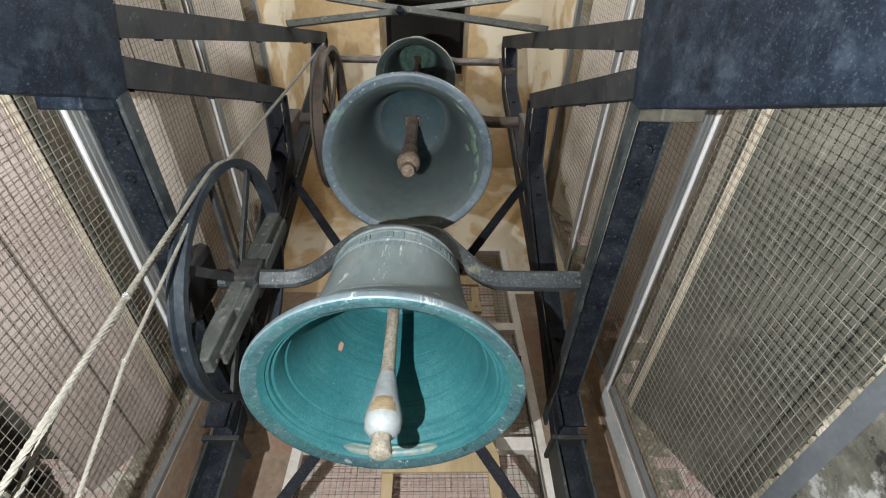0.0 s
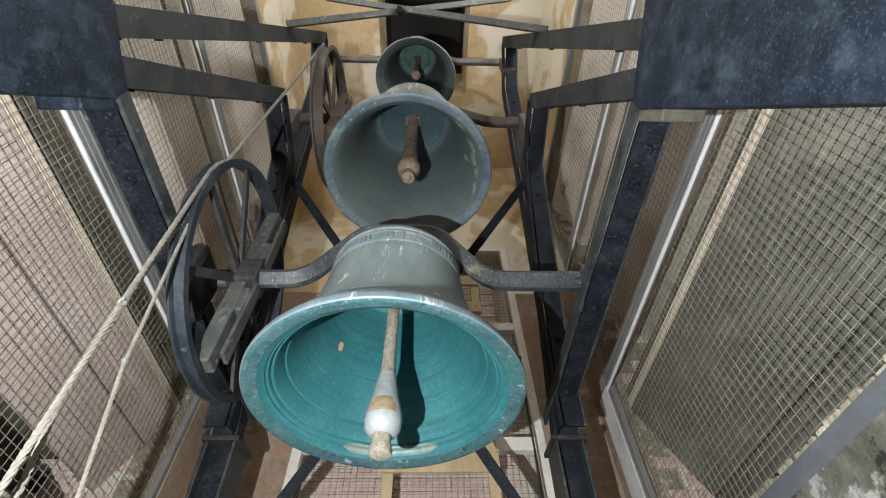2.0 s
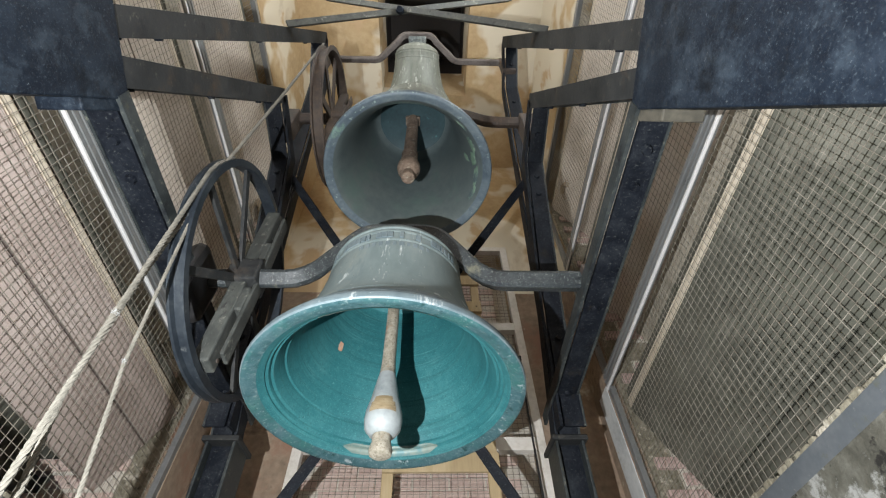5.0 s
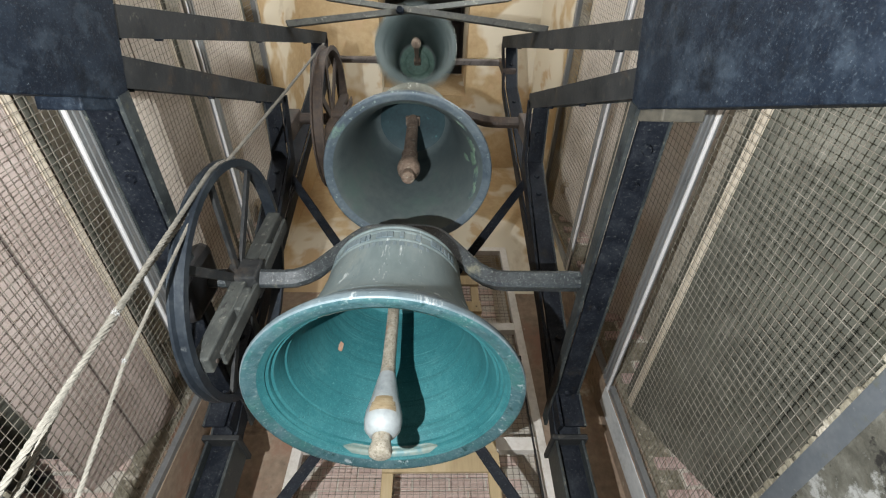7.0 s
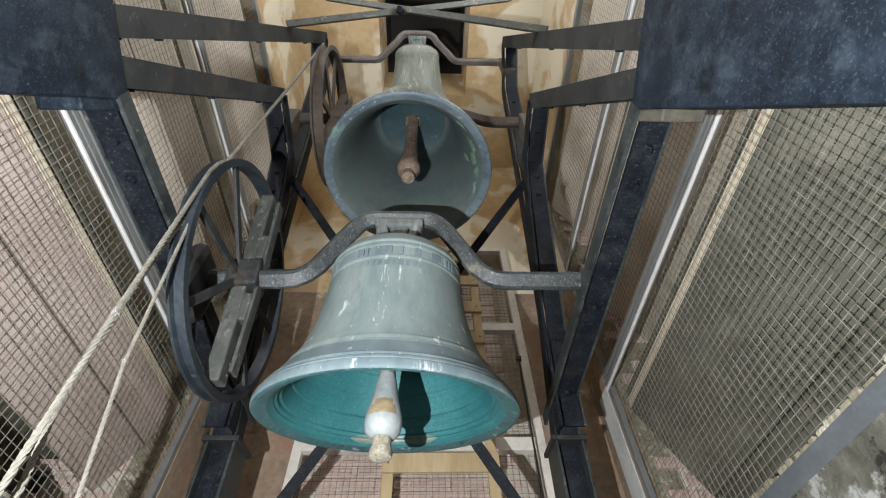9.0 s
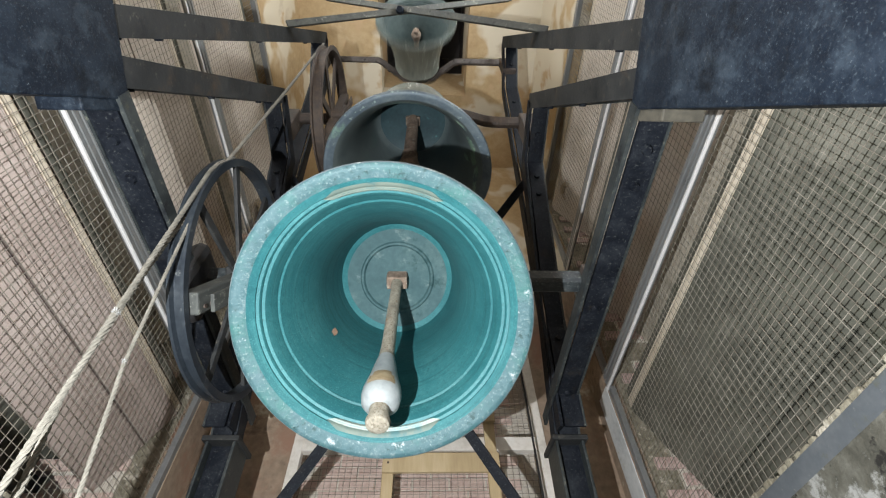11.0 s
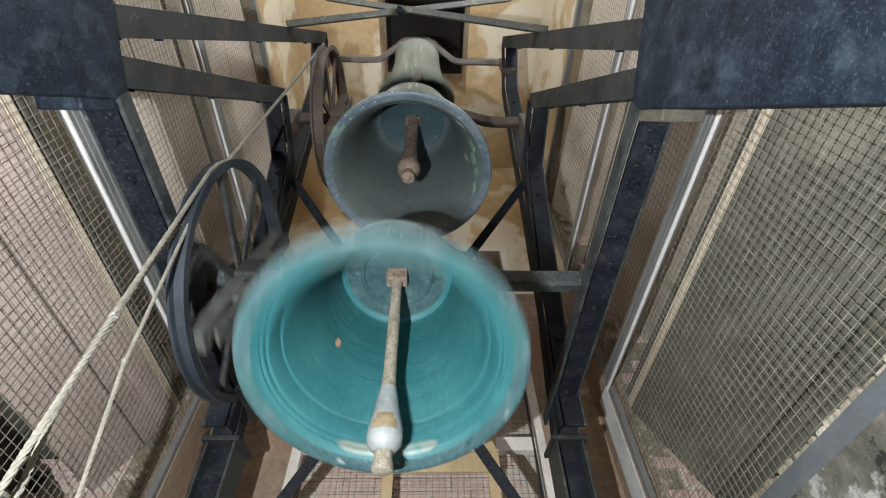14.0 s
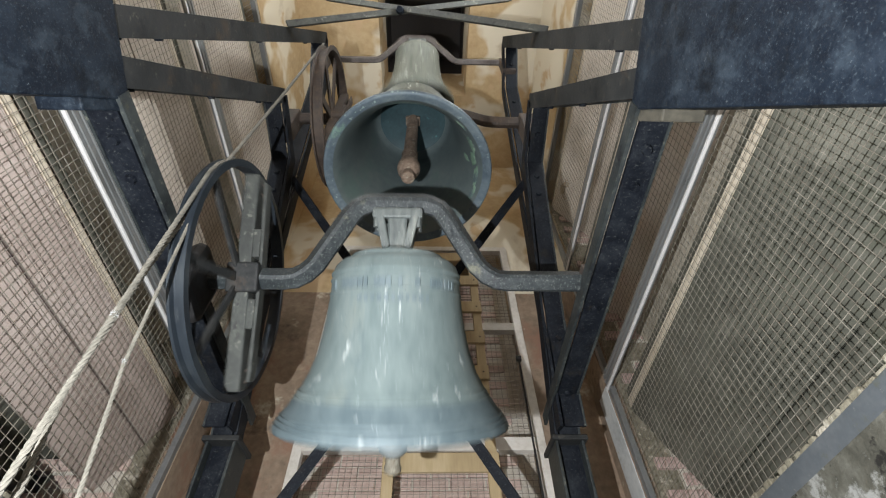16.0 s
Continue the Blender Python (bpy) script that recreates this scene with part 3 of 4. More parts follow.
brace((0.54, 1.26, 2.27), (-0.70, 1.93, 0.62), "flat dark iron brace crossing behind the bell")
brace((-0.775, 1.26, 2.28), (0.52, 1.94, 0.58), "flat dark iron brace crossing behind the bell")
brace((-0.76, 0.54, 2.63), (0.56, 0.54, 3.62), "flat rusty iron brace high between the trestles", BRACE, 0.034)
bm = bmesh.new()
rod(bm, (-0.19, 0.535, 3.045), (-0.19, 0.52, 3.01), 0.026, 10, 0.018)
tagged(link("brace_bolt", bm, IRON), "large bolt where the upper braces cross", "bolt")
brace((0.56, 0.485, 2.38), (-0.76, 0.565, 3.62), "flat rusty iron brace high between the trestles", BRACE, 0.034)


# ---- the bells ----
BELL_PROFILE = ((0.0, 0.862), (0.14, 0.862), (0.205, 0.860), (0.212, 0.852), (0.216, 0.838), (0.25, 0.825), (0.277, 0.795), (0.288, 0.76), (0.295, 0.752), (0.295, 0.744), (0.290, 0.738),
                (0.291, 0.725), (0.296, 0.719), (0.296, 0.711), (0.292, 0.704), (0.294, 0.655), (0.299, 0.649), (0.299, 0.640), (0.296, 0.634),
                (0.304, 0.56), (0.315, 0.47), (0.336, 0.36), (0.366, 0.26), (0.400, 0.185), (0.407, 0.182), (0.411, 0.172), (0.414, 0.160), (0.420, 0.156), (0.424, 0.146),
                (0.445, 0.11), (0.466, 0.076), (0.473, 0.075), (0.476, 0.066), (0.475, 0.060), (0.484, 0.057), (0.488, 0.047), (0.487, 0.041), (0.494, 0.038), (0.5, 0.016), (0.4985, 0.006), (0.494, 0.001))
BELL_INSIDE = ((0.494, 0.001), (0.486, -0.001), (0.478, 0.0), (0.446, 0.016), (0.424, 0.038), (0.4235, 0.046), (0.414, 0.050), (0.410, 0.058), (0.4095, 0.066), (0.400, 0.070), (0.396, 0.080), (0.378, 0.13), (0.377, 0.137), (0.370, 0.142), (0.338, 0.24),
               (0.307, 0.36), (0.287, 0.5), (0.274, 0.64), (0.264, 0.74), (0.258, 0.775), (0.235, 0.79), (0.175, 0.797), (0.168, 0.790), (0.16, 0.790), (0.152, 0.799), (0.0, 0.802))


SMOOTH_INSIDE = ((0.494, 0.001), (0.486, -0.001), (0.478, 0.0), (0.446, 0.016), (0.430, 0.034), (0.418, 0.056), (0.402, 0.09), (0.382, 0.14), (0.356, 0.22), (0.334, 0.32),
                 (0.316, 0.44), (0.300, 0.56), (0.288, 0.66), (0.276, 0.72), (0.262, 0.755), (0.238, 0.776), (0.2, 0.788), (0.16, 0.794), (0.11, 0.798), (0.06, 0.801), (0.0, 0.802))


def inside_radius(z):
    for (r0, z0), (r1, z1) in zip(BELL_INSIDE[2:], BELL_INSIDE[3:]):
        if z0 <= z <= z1:
            return r0 + (r1 - r0) * (z - z0) / (z1 - z0)
    return 0.4


def curved_patch(d, drop, tall, z0, z1, mid, half, lift=0.0022):
    """A thin worn place that follows the bell's inside, round the angle mid."""
    bm = bmesh.new()
    rows = []
    for k in range(6):
        z = z0 + (z1 - z0) * k / 5
        r = inside_radius(z) * d - lift
        w = half * (1 - 0.25 * abs(k - 2.5) / 2.5)
        rows.append([bm.verts.new((r * math.cos(mid + w * (i / 10 - 1)), r * math.sin(mid + w * (i / 10 - 1)), z * tall * d - drop)) for i in range(21)])
    for a, c in zip(rows, rows[1:]):
        for i in range(20):
            bm.faces.new((a[i], a[i + 1], c[i + 1], c[i]))
    return bm


def bell(at, d, drop, tall, outs, bow, inn, lip, crown_in, label, inner_label, span, arch, yoke_mat, hollow=BELL_INSIDE):
    """A bell on its axle: at is the axle's middle, d the mouth's width, drop from the axle to the mouth, tall its height against the usual."""
    b = thing("bell", at, label, "bell", "bells in the tower")
    out = [(r * d, z * tall * d - drop) for r, z in BELL_PROFILE]
    inside = [(r * d, z * tall * d - drop) for r, z in hollow]
    bm = bmesh.new()
    lathe(bm, out[:-12], 128)
    part("outside", bm, outs, b, "", True)
    bm = bmesh.new()
    lathe(bm, out[-13:], 128)
    part("sound_bow", bm, bow, b, "blue-grey lower band", True)
    bm = bmesh.new()
    lathe(bm, inside[:4], 128)
    part("lip", bm, lip, b, "paler worn sounding lip", True)
    bm = bmesh.new()
    lathe(bm, inside[3:-5], 128)
    part("inside", bm, inn, b, inner_label, True)
    # inner crown has its own colour, apart from the wall below it
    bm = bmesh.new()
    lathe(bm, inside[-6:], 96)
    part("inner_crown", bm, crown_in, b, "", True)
    bm = bmesh.new()
    x0, x1 = span
    c, h, r = arch
    pts = [(x0, 0, 0), (-c * 1.9, 0, 0), (-c * 1.72, 0, 0.004), (-c * 1.55, 0, 0.022), (-c * 1.4, 0, 0.05), (-c * 0.85, 0, h - 0.05), (-c * 0.72, 0, h - 0.02), (-c * 0.55, 0, h - 0.003), (-c * 0.4, 0, h)]
    pts += [(-x, y, z) for x, y, z in pts[:0:-1]] + [(x1, 0, 0)]
    tube(bm, pts, r * 1.22, 8, [radians(q + e) for q in (45, 135, 225, 315) for e in (-11, 11)])
    part("yoke", bm, yoke_mat, b, "bent iron yoke", True)
    top = 0.862 * tall * d - drop
    s = d / 0.74
    bm = bmesh.new()
    box(bm, -0.034 * s, 0.034 * s, -0.036 * s, 0.036 * s, top - 0.008, h - r, 0.009)
    part("crown", bm, CROWN, b, "cast crown stub")
    for k, wob in ((-1, 0.004), (1, -0.006)):
        for y in (-0.03, 0.03):
            bm = bmesh.new()
            bar(bm, (k * 0.040 * s + wob, y * s, top + 0.12 * (h - top)), (k * 0.066 * s, y * s * 1.1, h - r - 0.004), 0.03 * s, 0.026 * s, (0, 1, 0), 0.006)
            part("crown_loop", bm, CROWN, b)
    bm = bmesh.new()
    box(bm, -0.088 * s, 0.088 * s, -0.045 * s, 0.045 * s, h - r - 0.036 * s, h - r + 0.004, 0.010)
    part("clamp", bm, CROWN, b, "rough pale clamp plate under the yoke")
    for k in (-0.07, 0.07):
        for y in (-0.028, 0.028):
            bm = bmesh.new()
            rod(bm, (k * s, y * s, h - r - 0.066 * s), (k * s, y * s, h - r - 0.03 * s), 0.013 * s, 6)
            part("clamp_nut", bm, CROWN, b)
    return b


def clapper(parent, top, length, ball, mats, label, stem=0.4):
    c = new("clapper")
    c.empty_display_size = 0.03
    c.parent = parent
    c.matrix_basis = Matrix.Translation((0, 0, top))
    bm = bmesh.new()
    s = ball
    lathe(bm, [(0, 0.02), (s * stem, 0.02), (s * stem * 1.05, -0.05), (s * stem * 0.9, -0.06), (s * stem, -length * 0.60), (s * stem * 1.15, -length * 0.652), (s * stem * 1.2, -length * 0.657)], 24)
    part("shaft", bm, mats[0], c, "", True)
    bm = bmesh.new()
    lathe(bm, [(s * stem * 1.12, -length * 0.652), (s * max(0.55, stem * 1.15), -length * 0.683), (s * 0.78, -length * 0.776), (s * 0.96, -length * 0.828), (s * 1.0, -length * 0.861), (s * 0.93, -length * 0.894), (s * 0.7, -length * 0.914), (s * 0.48, -length * 0.921)], 40)
    part("ball", bm, mats[1], c, "", True)
    bm = bmesh.new()
    lathe(bm, [(s * 0.48, -length * 0.905), (s * 0.50, -length * 0.93), (s * 0.48, -length * 0.945), (s * 0.60, -length * 0.975), (s * 0.55, -length * 0.99), (s * 0.3, -length), (0, -length)], 24)
    part("tail", bm, mats[2], c, "", True)
    bm = bmesh.new()
    box(bm, -s * 0.75, s * 0.75, -s * 0.5, s * 0.5, -0.045, 0.045, 0.006)
    part("hinge", bm, RUST, c, "rusty hinge block")
    return tagged(c, label)


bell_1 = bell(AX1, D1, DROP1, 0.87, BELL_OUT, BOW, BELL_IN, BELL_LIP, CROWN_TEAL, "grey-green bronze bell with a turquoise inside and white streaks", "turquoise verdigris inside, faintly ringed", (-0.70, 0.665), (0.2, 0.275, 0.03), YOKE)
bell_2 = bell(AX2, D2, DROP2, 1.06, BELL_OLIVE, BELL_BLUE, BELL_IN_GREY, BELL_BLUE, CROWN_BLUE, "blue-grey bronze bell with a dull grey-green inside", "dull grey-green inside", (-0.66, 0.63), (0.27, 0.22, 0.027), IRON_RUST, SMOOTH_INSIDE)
bell_3 = bell(AX3, D3, DROP3, 0.92, BELL_OLIVE, BELL_OLIVE, BELL_IN_DARK, BELL_IN_DARK, CROWN_GREEN, "small grey-green bronze bell with pale streaks", "dark green inside", (-0.652, 0.632), (0.172, 0.19, 0.021), YOKE_BROWN)
for mid in (math.pi / 2, -math.pi / 2):
    part("strike_mark", curved_patch(D1, DROP1, 0.87, 0.026, 0.060, mid, 0.50), WORN, bell_1, "worn ochre mark where the clapper strikes", True)
part("bare_spot", curved_patch(D1, DROP1, 0.87, 0.42, 0.47, math.pi * 0.80, 0.045), RUST_SPOT, bell_1, "small bare reddish spot", True)


def stain(d, drop, tall, hollow, z, mid, hz, hw, seed):
    """A ragged thin crust on the bell's inside, round the angle mid and the height z."""
    rnd = random.Random(seed)
    rise = sorted(q for q in hollow[3:-6])
    def radius(h):
        for (r0, z0), (r1, z1) in zip(hollow[3:], hollow[4:]):
            if z0 <= h <= z1:
                return r0 + (r1 - r0) * (h - z0) / (z1 - z0)
        return rise[-1][0]
    bm = bmesh.new()
    centre, rings = None, []
    for q in (0.0, 0.4, 0.75, 1.0):
        ring = []
        for k in range(28):
            a = 2 * math.pi * k / 28
            g = q * (rnd.uniform(0.72, 1.15) if q == 1.0 else 1.0)
            h = max(0.017, z + hz * g * math.sin(a))
            t = mid + hw * g * math.cos(a)
            r = radius(h) * d - (0.0032 if q < 1.0 else 0.0012)
            ring.append((r * math.cos(t), r * math.sin(t), h * tall * d - drop))
        rings.append([bm.verts.new(p) for p in ring] if q else [bm.verts.new(ring[0])] * 28)
    for a, c in zip(rings, rings[1:]):
        for k in range(28):
            m = (k + 1) % 28
            bm.faces.new((a[k], c[k], c[m]) if a[k] is a[m] else (a[k], c[k], c[m], a[m]))
    return bm


for k, (z, mid, hz, hw) in enumerate(((0.075, -0.42, 0.030, 0.16), (0.10, -0.16, 0.035, 0.13), (0.065, 0.08, 0.026, 0.15), (0.05, 0.34, 0.018, 0.13), (0.045, -0.78, 0.016, 0.12), (0.20, -0.06, 0.05, 0.05))):
    part("green_stain", stain(D2, DROP2, 1.06, SMOOTH_INSIDE, z, mid, hz, hw, k), GREEN_STAIN, bell_2, "pale green crust of corrosion", True)
for mid in (math.pi / 2, -math.pi / 2):
    part("strike_mark", stain(D2, DROP2, 1.06, SMOOTH_INSIDE, 0.055, mid, 0.022, 0.30, 7), WORN, bell_2, "worn ochre mark where the clapper strikes", True)
# raised lettering round the shoulder, worn past reading
# the darker bow colour on the letters paints in the shading of their relief
random.seed(5)
for k in range(26):
    a = math.pi * (1.18 + 0.64 * k / 25)
    bm = bmesh.new()
    w = random.uniform(0.006, 0.010)
    box(bm, -w, w, -0.0045, 0.0045, -0.014, 0.014, 0.0015, Matrix.Translation((0.2935 * D1 * math.cos(a), 0.2935 * D1 * math.sin(a), 0.68 * 0.87 * D1 - DROP1)) @ Matrix.Rotation(a + math.pi / 2, 4, "Z"))
    if random.random() < 0.86:
        part("raised_letter", bm, BOW, bell_1)
    else:
        bm.free()
for k in range(11):
    a = math.pi * (1.36 + 0.30 * k / 10)
    bm = bmesh.new()
    w = random.uniform(0.005, 0.008)
    box(bm, -w, w, -0.003, 0.003, -0.010, 0.010, 0.001, Matrix.Translation((0.297 * D1 * math.cos(a), 0.297 * D1 * math.sin(a), 0.605 * 0.87 * D1 - DROP1)) @ Matrix.Rotation(a + math.pi / 2, 4, "Z"))
    part("raised_letter", bm, BOW, bell_1)


def wheel(parent, x, r, band, mats, plank=True, spoke=0.028):
    """A rope wheel fixed on the axle: grooved rim, flat spokes, a thick double plank across."""
    w = new("wheel")
    w.empty_display_size = 0.05
    w.parent = parent
    w.matrix_basis = Matrix.Translation((x, 0, 0)) @ Matrix.Rotation(math.pi / 2, 4, "Y")
    tagged(w, "spoked iron rope wheel with a thick plank across")
    bm = bmesh.new()
    h = band / 2
    lathe(bm, [(r - 0.012, -h), (r + 0.012, -h), (r + 0.012, -h + 0.008), (r - 0.002, -h + 0.012), (r - 0.002, h - 0.012), (r + 0.012, h - 0.008), (r + 0.012, h), (r - 0.012, h)], 96, closed=True)
    part("rim", bm, mats[0], w, "grooved iron rim", True)
    for k in range(8):
        a = math.pi * k / 4
        if plank and k in (0, 4):
            continue
        bm = bmesh.new()
        bar(bm, (0.03 * math.cos(a), 0.03 * math.sin(a), 0), ((r - 0.008) * math.cos(a), (r - 0.008) * math.sin(a), 0), spoke, 0.012, (0, 0, 1), 0.002)
        part("spoke", bm, mats[1], w)
    if plank:
        for k in (-1, 1):
            bm = bmesh.new()
            p = (k * 0.035, 0, 0.018)
            bar(bm, p, (k * (r - 0.02), 0, 0.018), 0.062, 0.05, (0, 0, 1), 0.006)
            part("plank", bm, mats[2], w, "dusty timber plank across the wheel")
            bm = bmesh.new()
            bar(bm, (k * 0.035, 0.004, 0.070), (k * (r - 0.05), 0.004, 0.064), 0.050, 0.012, (0, 0, 1), 0.003)
            part("side_board", bm, mats[2], w, "thin second board beside the plank")
            for g in (r - 0.05, r - 0.085):
                bm = bmesh.new()
                rod(bm, (k * g, 0.012, 0.040), (k * g, 0.012, 0.047), 0.006, 8)
                part("nail", bm, IRON_RUST, w)
            bm = bmesh.new()
            bar(bm, (k * 0.07, 0, 0.052), (k * 0.17, 0, 0.052), 0.056, 0.028, (0, 0, 1), 0.006)
            part("packing_block", bm, mats[2], w)
    bm = bmesh.new()
    box(bm, -0.05, 0.05, -0.05, 0.05, -0.03, 0.075, 0.008)
    part("hub", bm, mats[1], w)
    return w


wheel(bell_1, -0.53, 0.388, 0.044, (IRON_GLOSS, IRON_PLAIN, PLANK))
wheel(bell_2, -0.472, 0.385, 0.06, (IRON_RUST, IRON_RUST, IRON_RUST), True, 0.045)
clap_1 = clapper(bell_1, 0.05, 0.678, 0.048, (CLAP_RUST, CLAP_PAINT, CLAP_RUST), "long pitted clapper, its ball painted white")
bm = bmesh.new()
lathe(bm, [(0.0486, -0.580), (0.0476, -0.5650), (0.0452, -0.5520), (0.0408, -0.536)], 160)
bmesh.ops.delete(bm, geom=[v for v in bm.verts if v.co.y > -0.034], context="VERTS")
part("worn_facet", bm, WORN_WOOD, clap_1, "ochre facet where the ball strikes", True)
clap_2 = clapper(bell_2, 0.03, 0.735, 0.056, (RUST, RUST, RUST), "rough rusty iron clapper", 0.62)
clap_3 = clapper(bell_3, 0.02, 0.38, 0.034, (RUST, RUST, RUST), "rusty iron clapper", 0.5)


# ---- ropes ----
tufts = []


def rope(at, path, r, label, knots=()):
    """Three twisted strands along a path, with tufts at the splices."""
    o = thing("bell_rope", at, label, "rope", "bell ropes")
    pts = [Vector(p) for p in path]
    run = [0.0]
    for p, q in zip(pts, pts[1:]):
        run.append(run[-1] + (q - p).length)
    n = max(8, int(run[-1] / (r * 1.6)))
    for k in range(3):
        line = []
        for i in range(n + 1):
            e = run[-1] * i / n
            j = max(0, min(len(pts) - 2, next((m for m in range(len(pts) - 1) if run[m + 1] >= e), len(pts) - 2)))
            p = pts[j].lerp(pts[j + 1], (e - run[j]) / max(1e-6, run[j + 1] - run[j]))
            d = (pts[j + 1] - pts[j]).normalized()
            a = d.cross(Vector((1, 0, 0))).normalized()
            c = d.cross(a)
            t = e / (r * 7.5) * 2 * math.pi + k * 2 * math.pi / 3
            line.append(p + (a * math.cos(t) + c * math.sin(t)) * r * 0.5)
        bm = bmesh.new()
        tube(bm, line, r * 0.58, 6)
        part("strand", bm, ROPE, o, "", True)
    for p, s in knots:
        bm = bmesh.new()
        rnd = random.Random(3)
        for i in range(70):
            d = Vector((rnd.uniform(-1, 1), rnd.uniform(-1, 1), rnd.uniform(-1, 1))).normalized()
            rod(bm, Vector(p) + d * r * 0.6, Vector(p) + d * s * rnd.uniform(0.35, 0.9), 0.00035, 3)
        tufts.append(tagged(part("frayed_tuft", bm, ROPE_PALE, o, "frayed white tuft of fibres"), kind="stuff"))
    return o


ROPE1_AT = (-0.640, 0.0, 0.0)
OVER = [(0, 1.04 + 0.396 * math.cos(radians(a)), 1.177 + 0.396 * math.sin(radians(a))) for a in range(176, 84, -8)]
rope_1 = rope(ROPE1_AT, [(0, 0.775, -0.93), (0, 0.722, 0.33), (0, 0.689, 0.66), (0, 0.662, 1.0), *OVER], 0.0065, "thick pale hemp rope hanging from the large wheel", [((0.004, 0.684, 0.665), 0.012)])
rope_2 = rope((-0.632, 0.0, 0.0), [(0, 1.06, -0.9), (0, 0.877, 0.393), (0, 0.786, 0.61), (0, 0.733, 0.834), (0, 0.695, 1.0)], 0.0045, "thin pale rope tied to the wheel", [((0, 0.78, 0.62), 0.008)])
rope_3 = rope((-0.60, 0.655, 0.0), [(-0.06, 0.20, -0.93), (-0.06, 0.124, 0.36), (-0.086, 0.10, 0.53), (-0.066, 0.056, 0.85), (-0.03, 0.008, 1.27), (-0.01, 0.003, 1.9), (0.0, 0.0, 2.72)], 0.0065, "thin pale rope from the wheel above")


# ---- the screened opening in the far wall ----
fx0, fx1, fz0, fz1 = WIN_F["x0"], WIN_F["x1"], WIN_F["sill"], WIN_F["head"]
fs = thing("window_screen", (0, 0, 0), "white painted timber frame with wire mesh in the far opening", "mesh screen")
for name, a, c, d, e in (("stile", fx0, fx0 + 0.055, fz0, fz1), ("stile", fx1 - 0.055, fx1, fz0, fz1), ("top_rail", fx0 + 0.055, fx1 - 0.055, fz1 - 0.055, fz1),
                         ("bottom_rail", fx0 + 0.055, fx1 - 0.055, fz0, fz0 + 0.055), ("mid_rail", fx0 + 0.055, fx1 - 0.055, 1.325, 1.405), ("mid_rail", fx0 + 0.055, fx1 - 0.055, 2.22, 2.29)):
    bm = bmesh.new()
    box(bm, a, c, YF - 0.02, YF + 0.03, d, e, 0.003)
    part(name, bm, WHITE_WOOD, fs)
bm = bmesh.new()
r = 0.0011
x = fx0 + 0.03
while x < fx1 - 0.03:
    box(bm, x - r, x + r, YF + 0.034, YF + 0.034 + 2 * r, fz0 + 0.02, fz1 - 0.02)
    x += 0.034
z = fz0 + 0.03
while z < fz1 - 0.03:
    box(bm, fx0 + 0.02, fx1 - 0.02, YF + 0.034 + 2 * r, YF + 0.034 + 4 * r, z - r, z + r)
    z += 0.034
tagged(part("wire_mesh", bm, WIRE, fs, "square wire mesh"), kind="stuff")

pallet = thing("timber_ladder", (0, 0, 0), "pale sawn timber ladder of boards against the far opening", "ladder")
for x in (-0.205, 0.355):
    bm = bmesh.new()
    box(bm, x - 0.03, x + 0.03, YF - 0.05, YF - 0.022, -0.9, 3.1, 0.003)
    part("stile", bm, TIMBER, pallet)
z = 0.30
while z < 3.05:
    bm = bmesh.new()
    box(bm, -0.235, 0.39, YF - 0.075, YF - 0.052, z, z + 0.105, 0.003)
    part("board", bm, TIMBER, pallet)
    for x in (-0.205, 0.355):
        bm = bmesh.new()
        rod(bm, (x, YF - 0.078, z + 0.05), (x, YF - 0.074, z + 0.05), 0.006, 8)
        part("nail", bm, IRON_RUST, pallet)
    z += 0.293

# blocked far side of the opening: sunlit brick beyond the mesh
bm = bmesh.new()
box(bm, fx0, fx1, YF + THICK - 0.10, YF + THICK - 0.004, fz0, fz1)
backing = structure("backing", bm, MORTAR, "brick infill behind the far mesh")
bm = bmesh.new()
box(bm, -0.105, 0.105, -0.012, 0.05, -0.029, 0.029, 0.003)
bmesh.ops.recalc_face_normals(bm, faces=bm.faces)
brick_mesh = bpy.data.meshes.new("brick")
bm.to_mesh(brick_mesh)
bm.free()
brick_mesh.materials.append(BRICK_PINK)


jamb_mesh = brick_mesh.copy()
jamb_mesh.materials[0] = JAMB_BRICK


def bricks(parent, origin, turn, columns, rows, lo, hi, mesh=brick_mesh, course=0.07):
    """Courses in half bond on a flat face; lo and hi are its ends along the course."""
    for j in range(rows):
        for i in range(columns):
            u = lo + 0.11 + 0.22 * i + (0.11 if j % 2 else 0.0)
            if u + 0.105 > hi:
                continue
            o = bpy.data.objects.new("brick", mesh)
            scene.collection.objects.link(o)
            o.parent = parent
            o.matrix_basis = Matrix.Translation(origin) @ turn @ pose(u, random.uniform(-0.002, 0.002), course / 2 + course * j, 0, random.uniform(-0.6, 0.6), 0)


random.seed(2)
bricks(backing, (0, YF + THICK - 0.10, 0.7), Matrix.Identity(4), 7, 34, fx0, fx1)


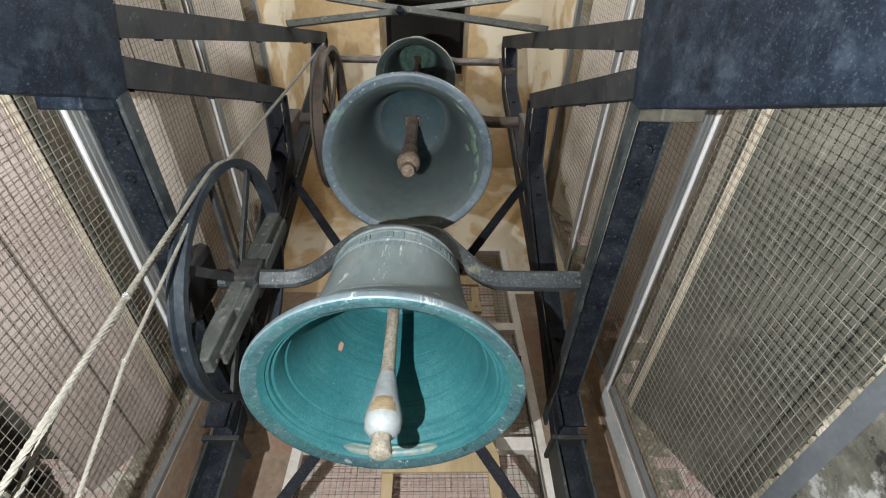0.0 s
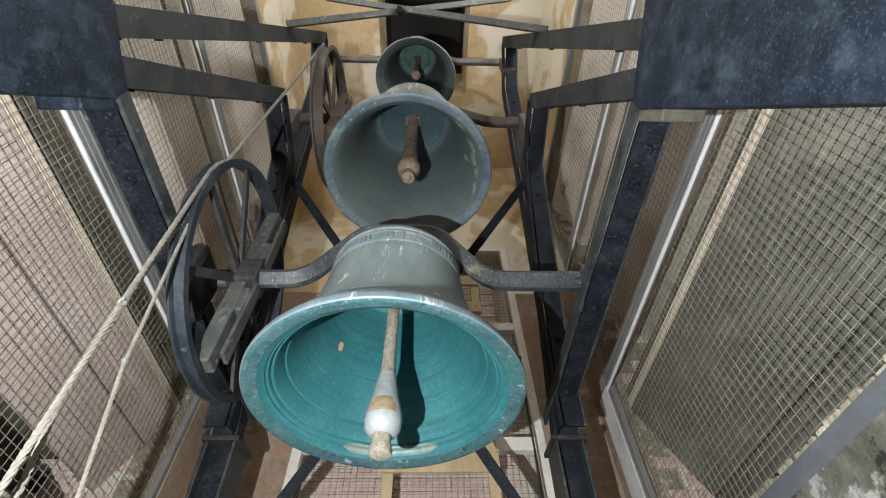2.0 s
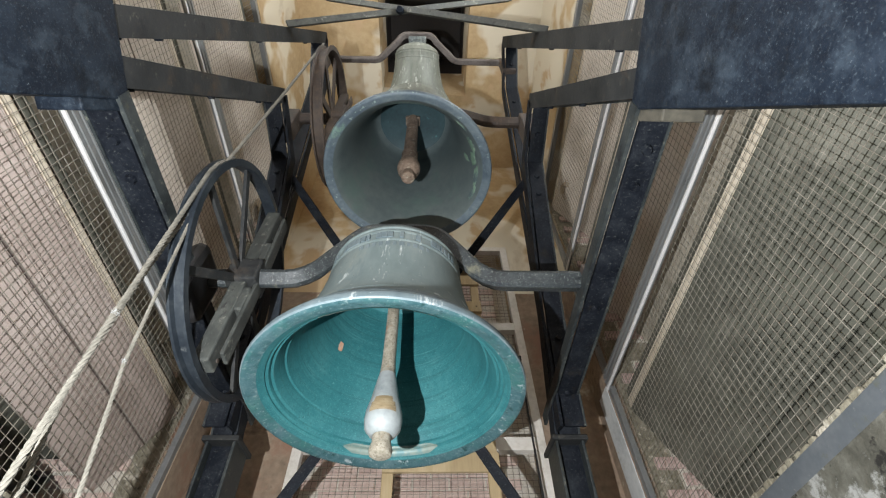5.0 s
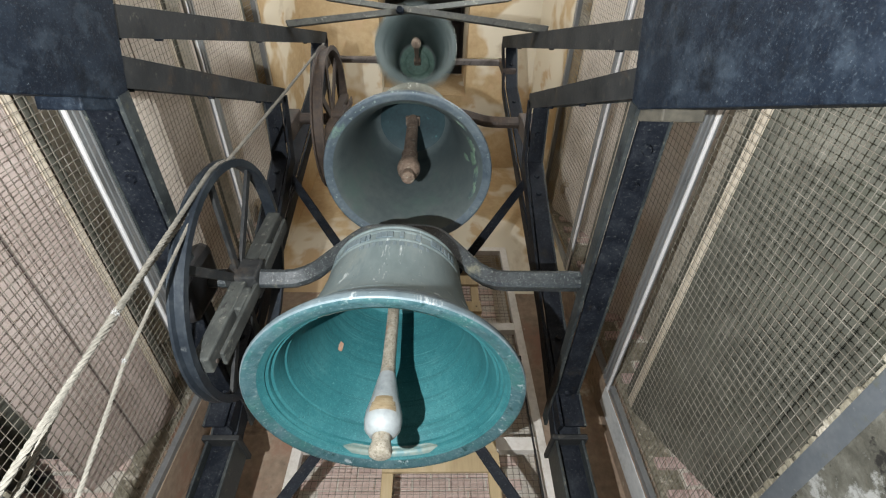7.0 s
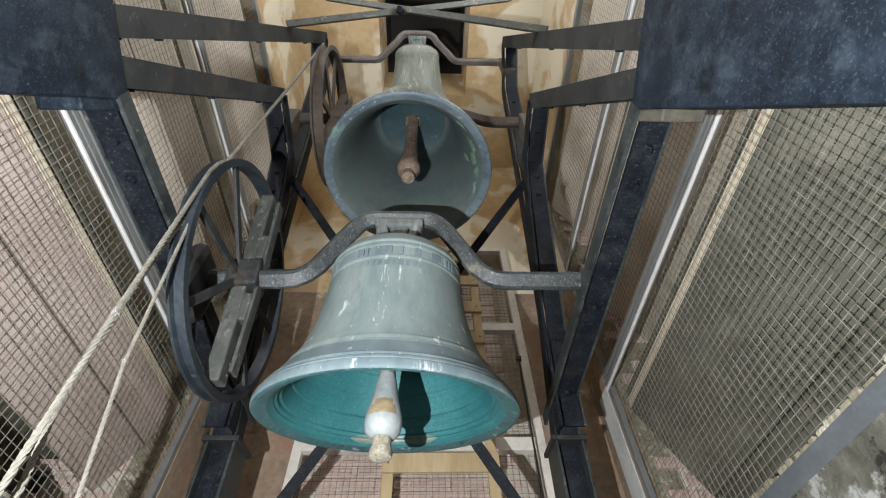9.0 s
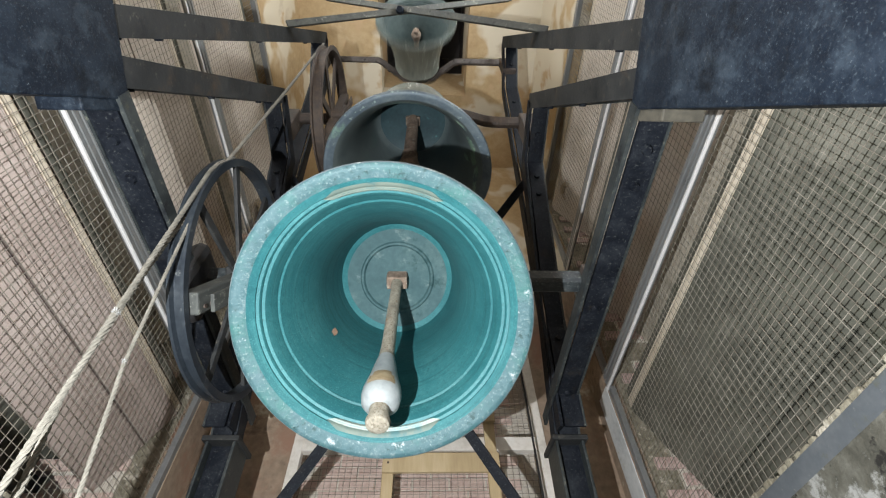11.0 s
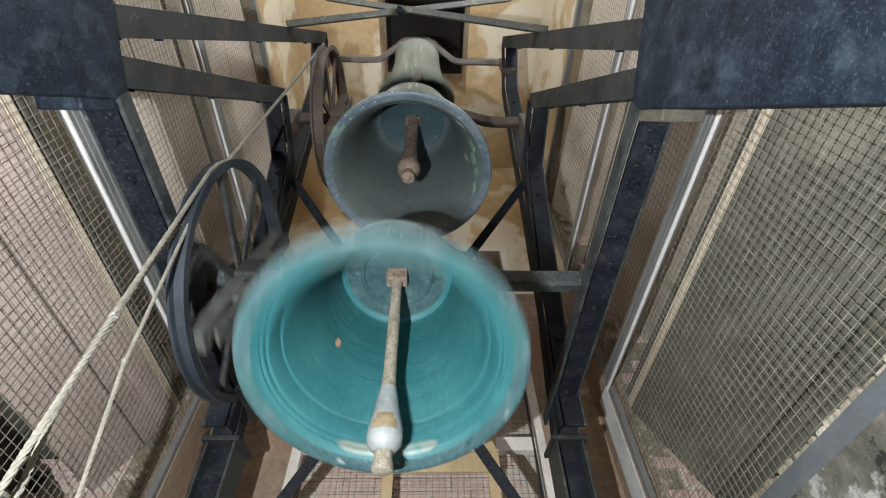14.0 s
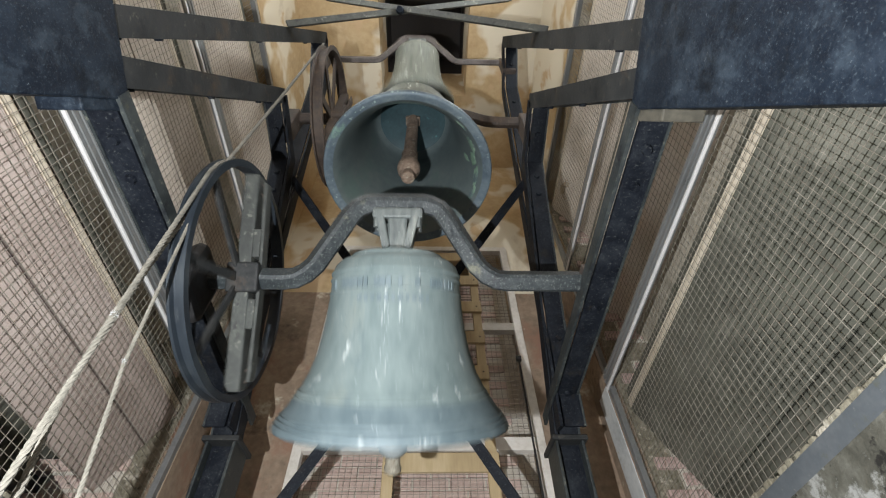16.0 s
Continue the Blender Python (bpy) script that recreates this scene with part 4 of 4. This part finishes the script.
# brick jambs of the side openings, outside the screens
def jamb(win, x, side, mesh, label):
    bm = bmesh.new()
    a, c = sorted((x + side * 0.07, x + side * (THICK + 0.12)))
    box(bm, a, c, win["y1"] - 0.006, win["y1"] + 0.02, win["sill"], win["head"])
    o = structure("jamb", bm, JAMB, label)
    # lit stretches of the jamb, put in as bands of paler brick and pointing
    bands = ((0.35, 4), (0.86, 4), (1.35, 5), (1.91, 4), (2.38, 5))
    bm = bmesh.new()
    near, far = x + side * 0.20, x + side * (THICK + 0.11)
    lo, hi = sorted((near, far))
    for z, rows in bands:
        box(bm, lo, hi, win["y1"] - 0.018, win["y1"] - 0.008, win["sill"] + z - 0.012, win["sill"] + z + 0.08 * rows + 0.01, 0.004)
    part("pointing", bm, MORTAR, o, "pale lime pointing round the bricks")
    for z, rows in bands:
        bricks(o, (0, win["y1"] - 0.016, win["sill"] + z), Matrix.Identity(4), 3, rows, lo - 0.10, hi + 0.06, mesh, 0.08)


jamb(WIN_R, XR, 1, jamb_mesh, "rough brick jamb of the side opening")
jamb(WIN_L, XL, -1, brick_mesh, "rough brick jamb of the side opening")

# ---- odd things ----
bm = bmesh.new()
box(bm, XR - 0.004, XR + 0.01, WIN_R["y1"] + 0.004, WIN_R["y1"] + 0.15, -0.2, 1.60, 0.003)
structure("trim", bm, WHITE_PLASTER, "pale plaster margin beside the screen")
bm = bmesh.new()
tube(bm, [(0.566, 2.30, -0.9), (0.568, 2.30, 0.6), (0.572, 2.30, 1.35), (0.576, 2.295, 1.86)], 0.006, 8)
box(bm, 0.560, 0.592, 2.285, 2.31, 1.84, 1.875, 0.004)
tagged(link("cable", bm, BLACK), "thin black cable hanging before the far wall", "cable")
bm = bmesh.new()
box(bm, -0.80, -0.735, 0.93, 1.12, 1.03, 1.25, 0.03)
tagged(link("bearing_bracket", bm, BLACK), "black greasy bracket bolted behind the rope wheel", "bracket")

def straw(at, spread, count, seed, label):
    """A loose tangle of bent straws."""
    rnd = random.Random(seed)
    bm = bmesh.new()
    for _ in range(count):
        a, b = rnd.uniform(0, 2 * math.pi), rnd.uniform(-0.7, 0.7)
        r0 = rnd.uniform(0.3, 1.0)
        pts = []
        for k in range(5):
            t = a + (k - 2) * rnd.uniform(0.25, 0.5)
            pts.append((spread[0] * r0 * math.cos(t), spread[1] * r0 * math.sin(t) * math.cos(b), spread[2] * (r0 * math.sin(t) * math.sin(b) + 0.25 * rnd.uniform(-1, 1))))
        tube(bm, pts, rnd.uniform(0.0018, 0.0036), 4)
    o = link("straw_nest", bm, STRAW)
    o.matrix_basis = Matrix.Translation(at)
    tagged(o, label, "nest", "nests on the louvres")


straw((-1.415, 2.085, 3.26), (0.035, 0.10, 0.13), 130, 4, "loose tan straw nest caught behind the wire mesh")
straw((1.16, 1.94, 3.40), (0.03, 0.10, 0.10), 90, 9, "small tan straw nest caught behind the wire mesh")

# ---- moving ----
def swing_between(t, turns):
    """The angle at t, easing like a pendulum from one turning point (seconds, degrees) to the next."""
    if t <= turns[0][0]:
        return turns[0][1]
    for (a, p), (b, q) in zip(turns, turns[1:]):
        if t <= b:
            k = (1 - math.cos(math.pi * (t - a) / (b - a))) / 2
            return p + (q - p) * k
    return turns[-1][1]


TURNS_1 = [(8.42, 0), (9.04, -15), (9.68, 20), (10.35, -24), (11.02, 31), (11.73, -34), (12.41, 39), (13.07, -48), (13.74, 50), (14.40, -59), (15.10, 61), (15.82, -60), (16.5, 62)]
TURNS_2 = [(0.0, 5.7), (0.68, -5), (1.44, 5.1), (2.08, -0.6), (2.6, 0)]
TURNS_3 = [(2.98, -5), (3.77, -38), (4.38, 45), (5.0, -58), (5.62, 64), (6.22, -72), (6.80, 79), (7.33, -78), (7.52, -78), (8.07, 85), (8.13, 85), (8.70, -80), (8.90, -80)]
for far, near in ((None, 9.48), (10.16, 10.84), (11.52, 12.20), (12.90, 13.60), (14.30, 15.0), (15.73, 16.4)):
    TURNS_3 += ([(far - 0.09, -82), (far + 0.09, -82)] if far else []) + [(near - 0.03, 86), (near + 0.03, 86)]
# how the large bell's clapper hangs against the upright
HANG_1 = [(8.5, 0), (9.05, -2), (9.7, 8), (10.37, -8), (11.0, 12), (11.6, -10), (11.75, -13), (12.42, 25), (12.95, -33), (13.08, -42), (13.63, 27), (14.0, -6), (14.38, -53), (15.08, 43), (15.48, -22), (15.85, -56), (16.5, 43)]
HANG_2 = [(0.0, 3), (0.55, -4), (1.02, 2), (1.5, 0)]


def motions():
    times = [i / 10 for i in range(161)]
    for b, at, turns, c, top, lag in ((bell_1, AX1, TURNS_1, clap_1, 0.05, 0.8), (bell_2, AX2, TURNS_2, clap_2, 0.03, 0.9), (bell_3, AX3, TURNS_3, clap_3, 0.02, 0.6)):
        walk(b, [(t, pose(*at, -swing_between(t, turns))) for t in times])
        rows = []
        for t in times:
            a = swing_between(t, turns)
            w = swing_between(t, HANG_1) if c is clap_1 else swing_between(t, HANG_2) if c is clap_2 else lag * swing_between(t - 0.08, turns)
            rel = max(-34, min(26, w - a))
            rows.append((t, pose(0, 0, top, -rel)))
        walk(c, rows)
    walk(tufts[0], [(0.0, pose(0, -0.004, 0.045)), (1.5, pose(0, -0.004, 0.042)), (2.2, pose(0, -0.002, 0.022)), (3.4, pose(0, 0, 0.002)), (9.0, pose(0, 0, 0)), (12.4, pose(0, 0, 0.006)), (14.4, pose(0, 0.001, -0.008)), (16.0, pose(0, 0, -0.004))])


motions()
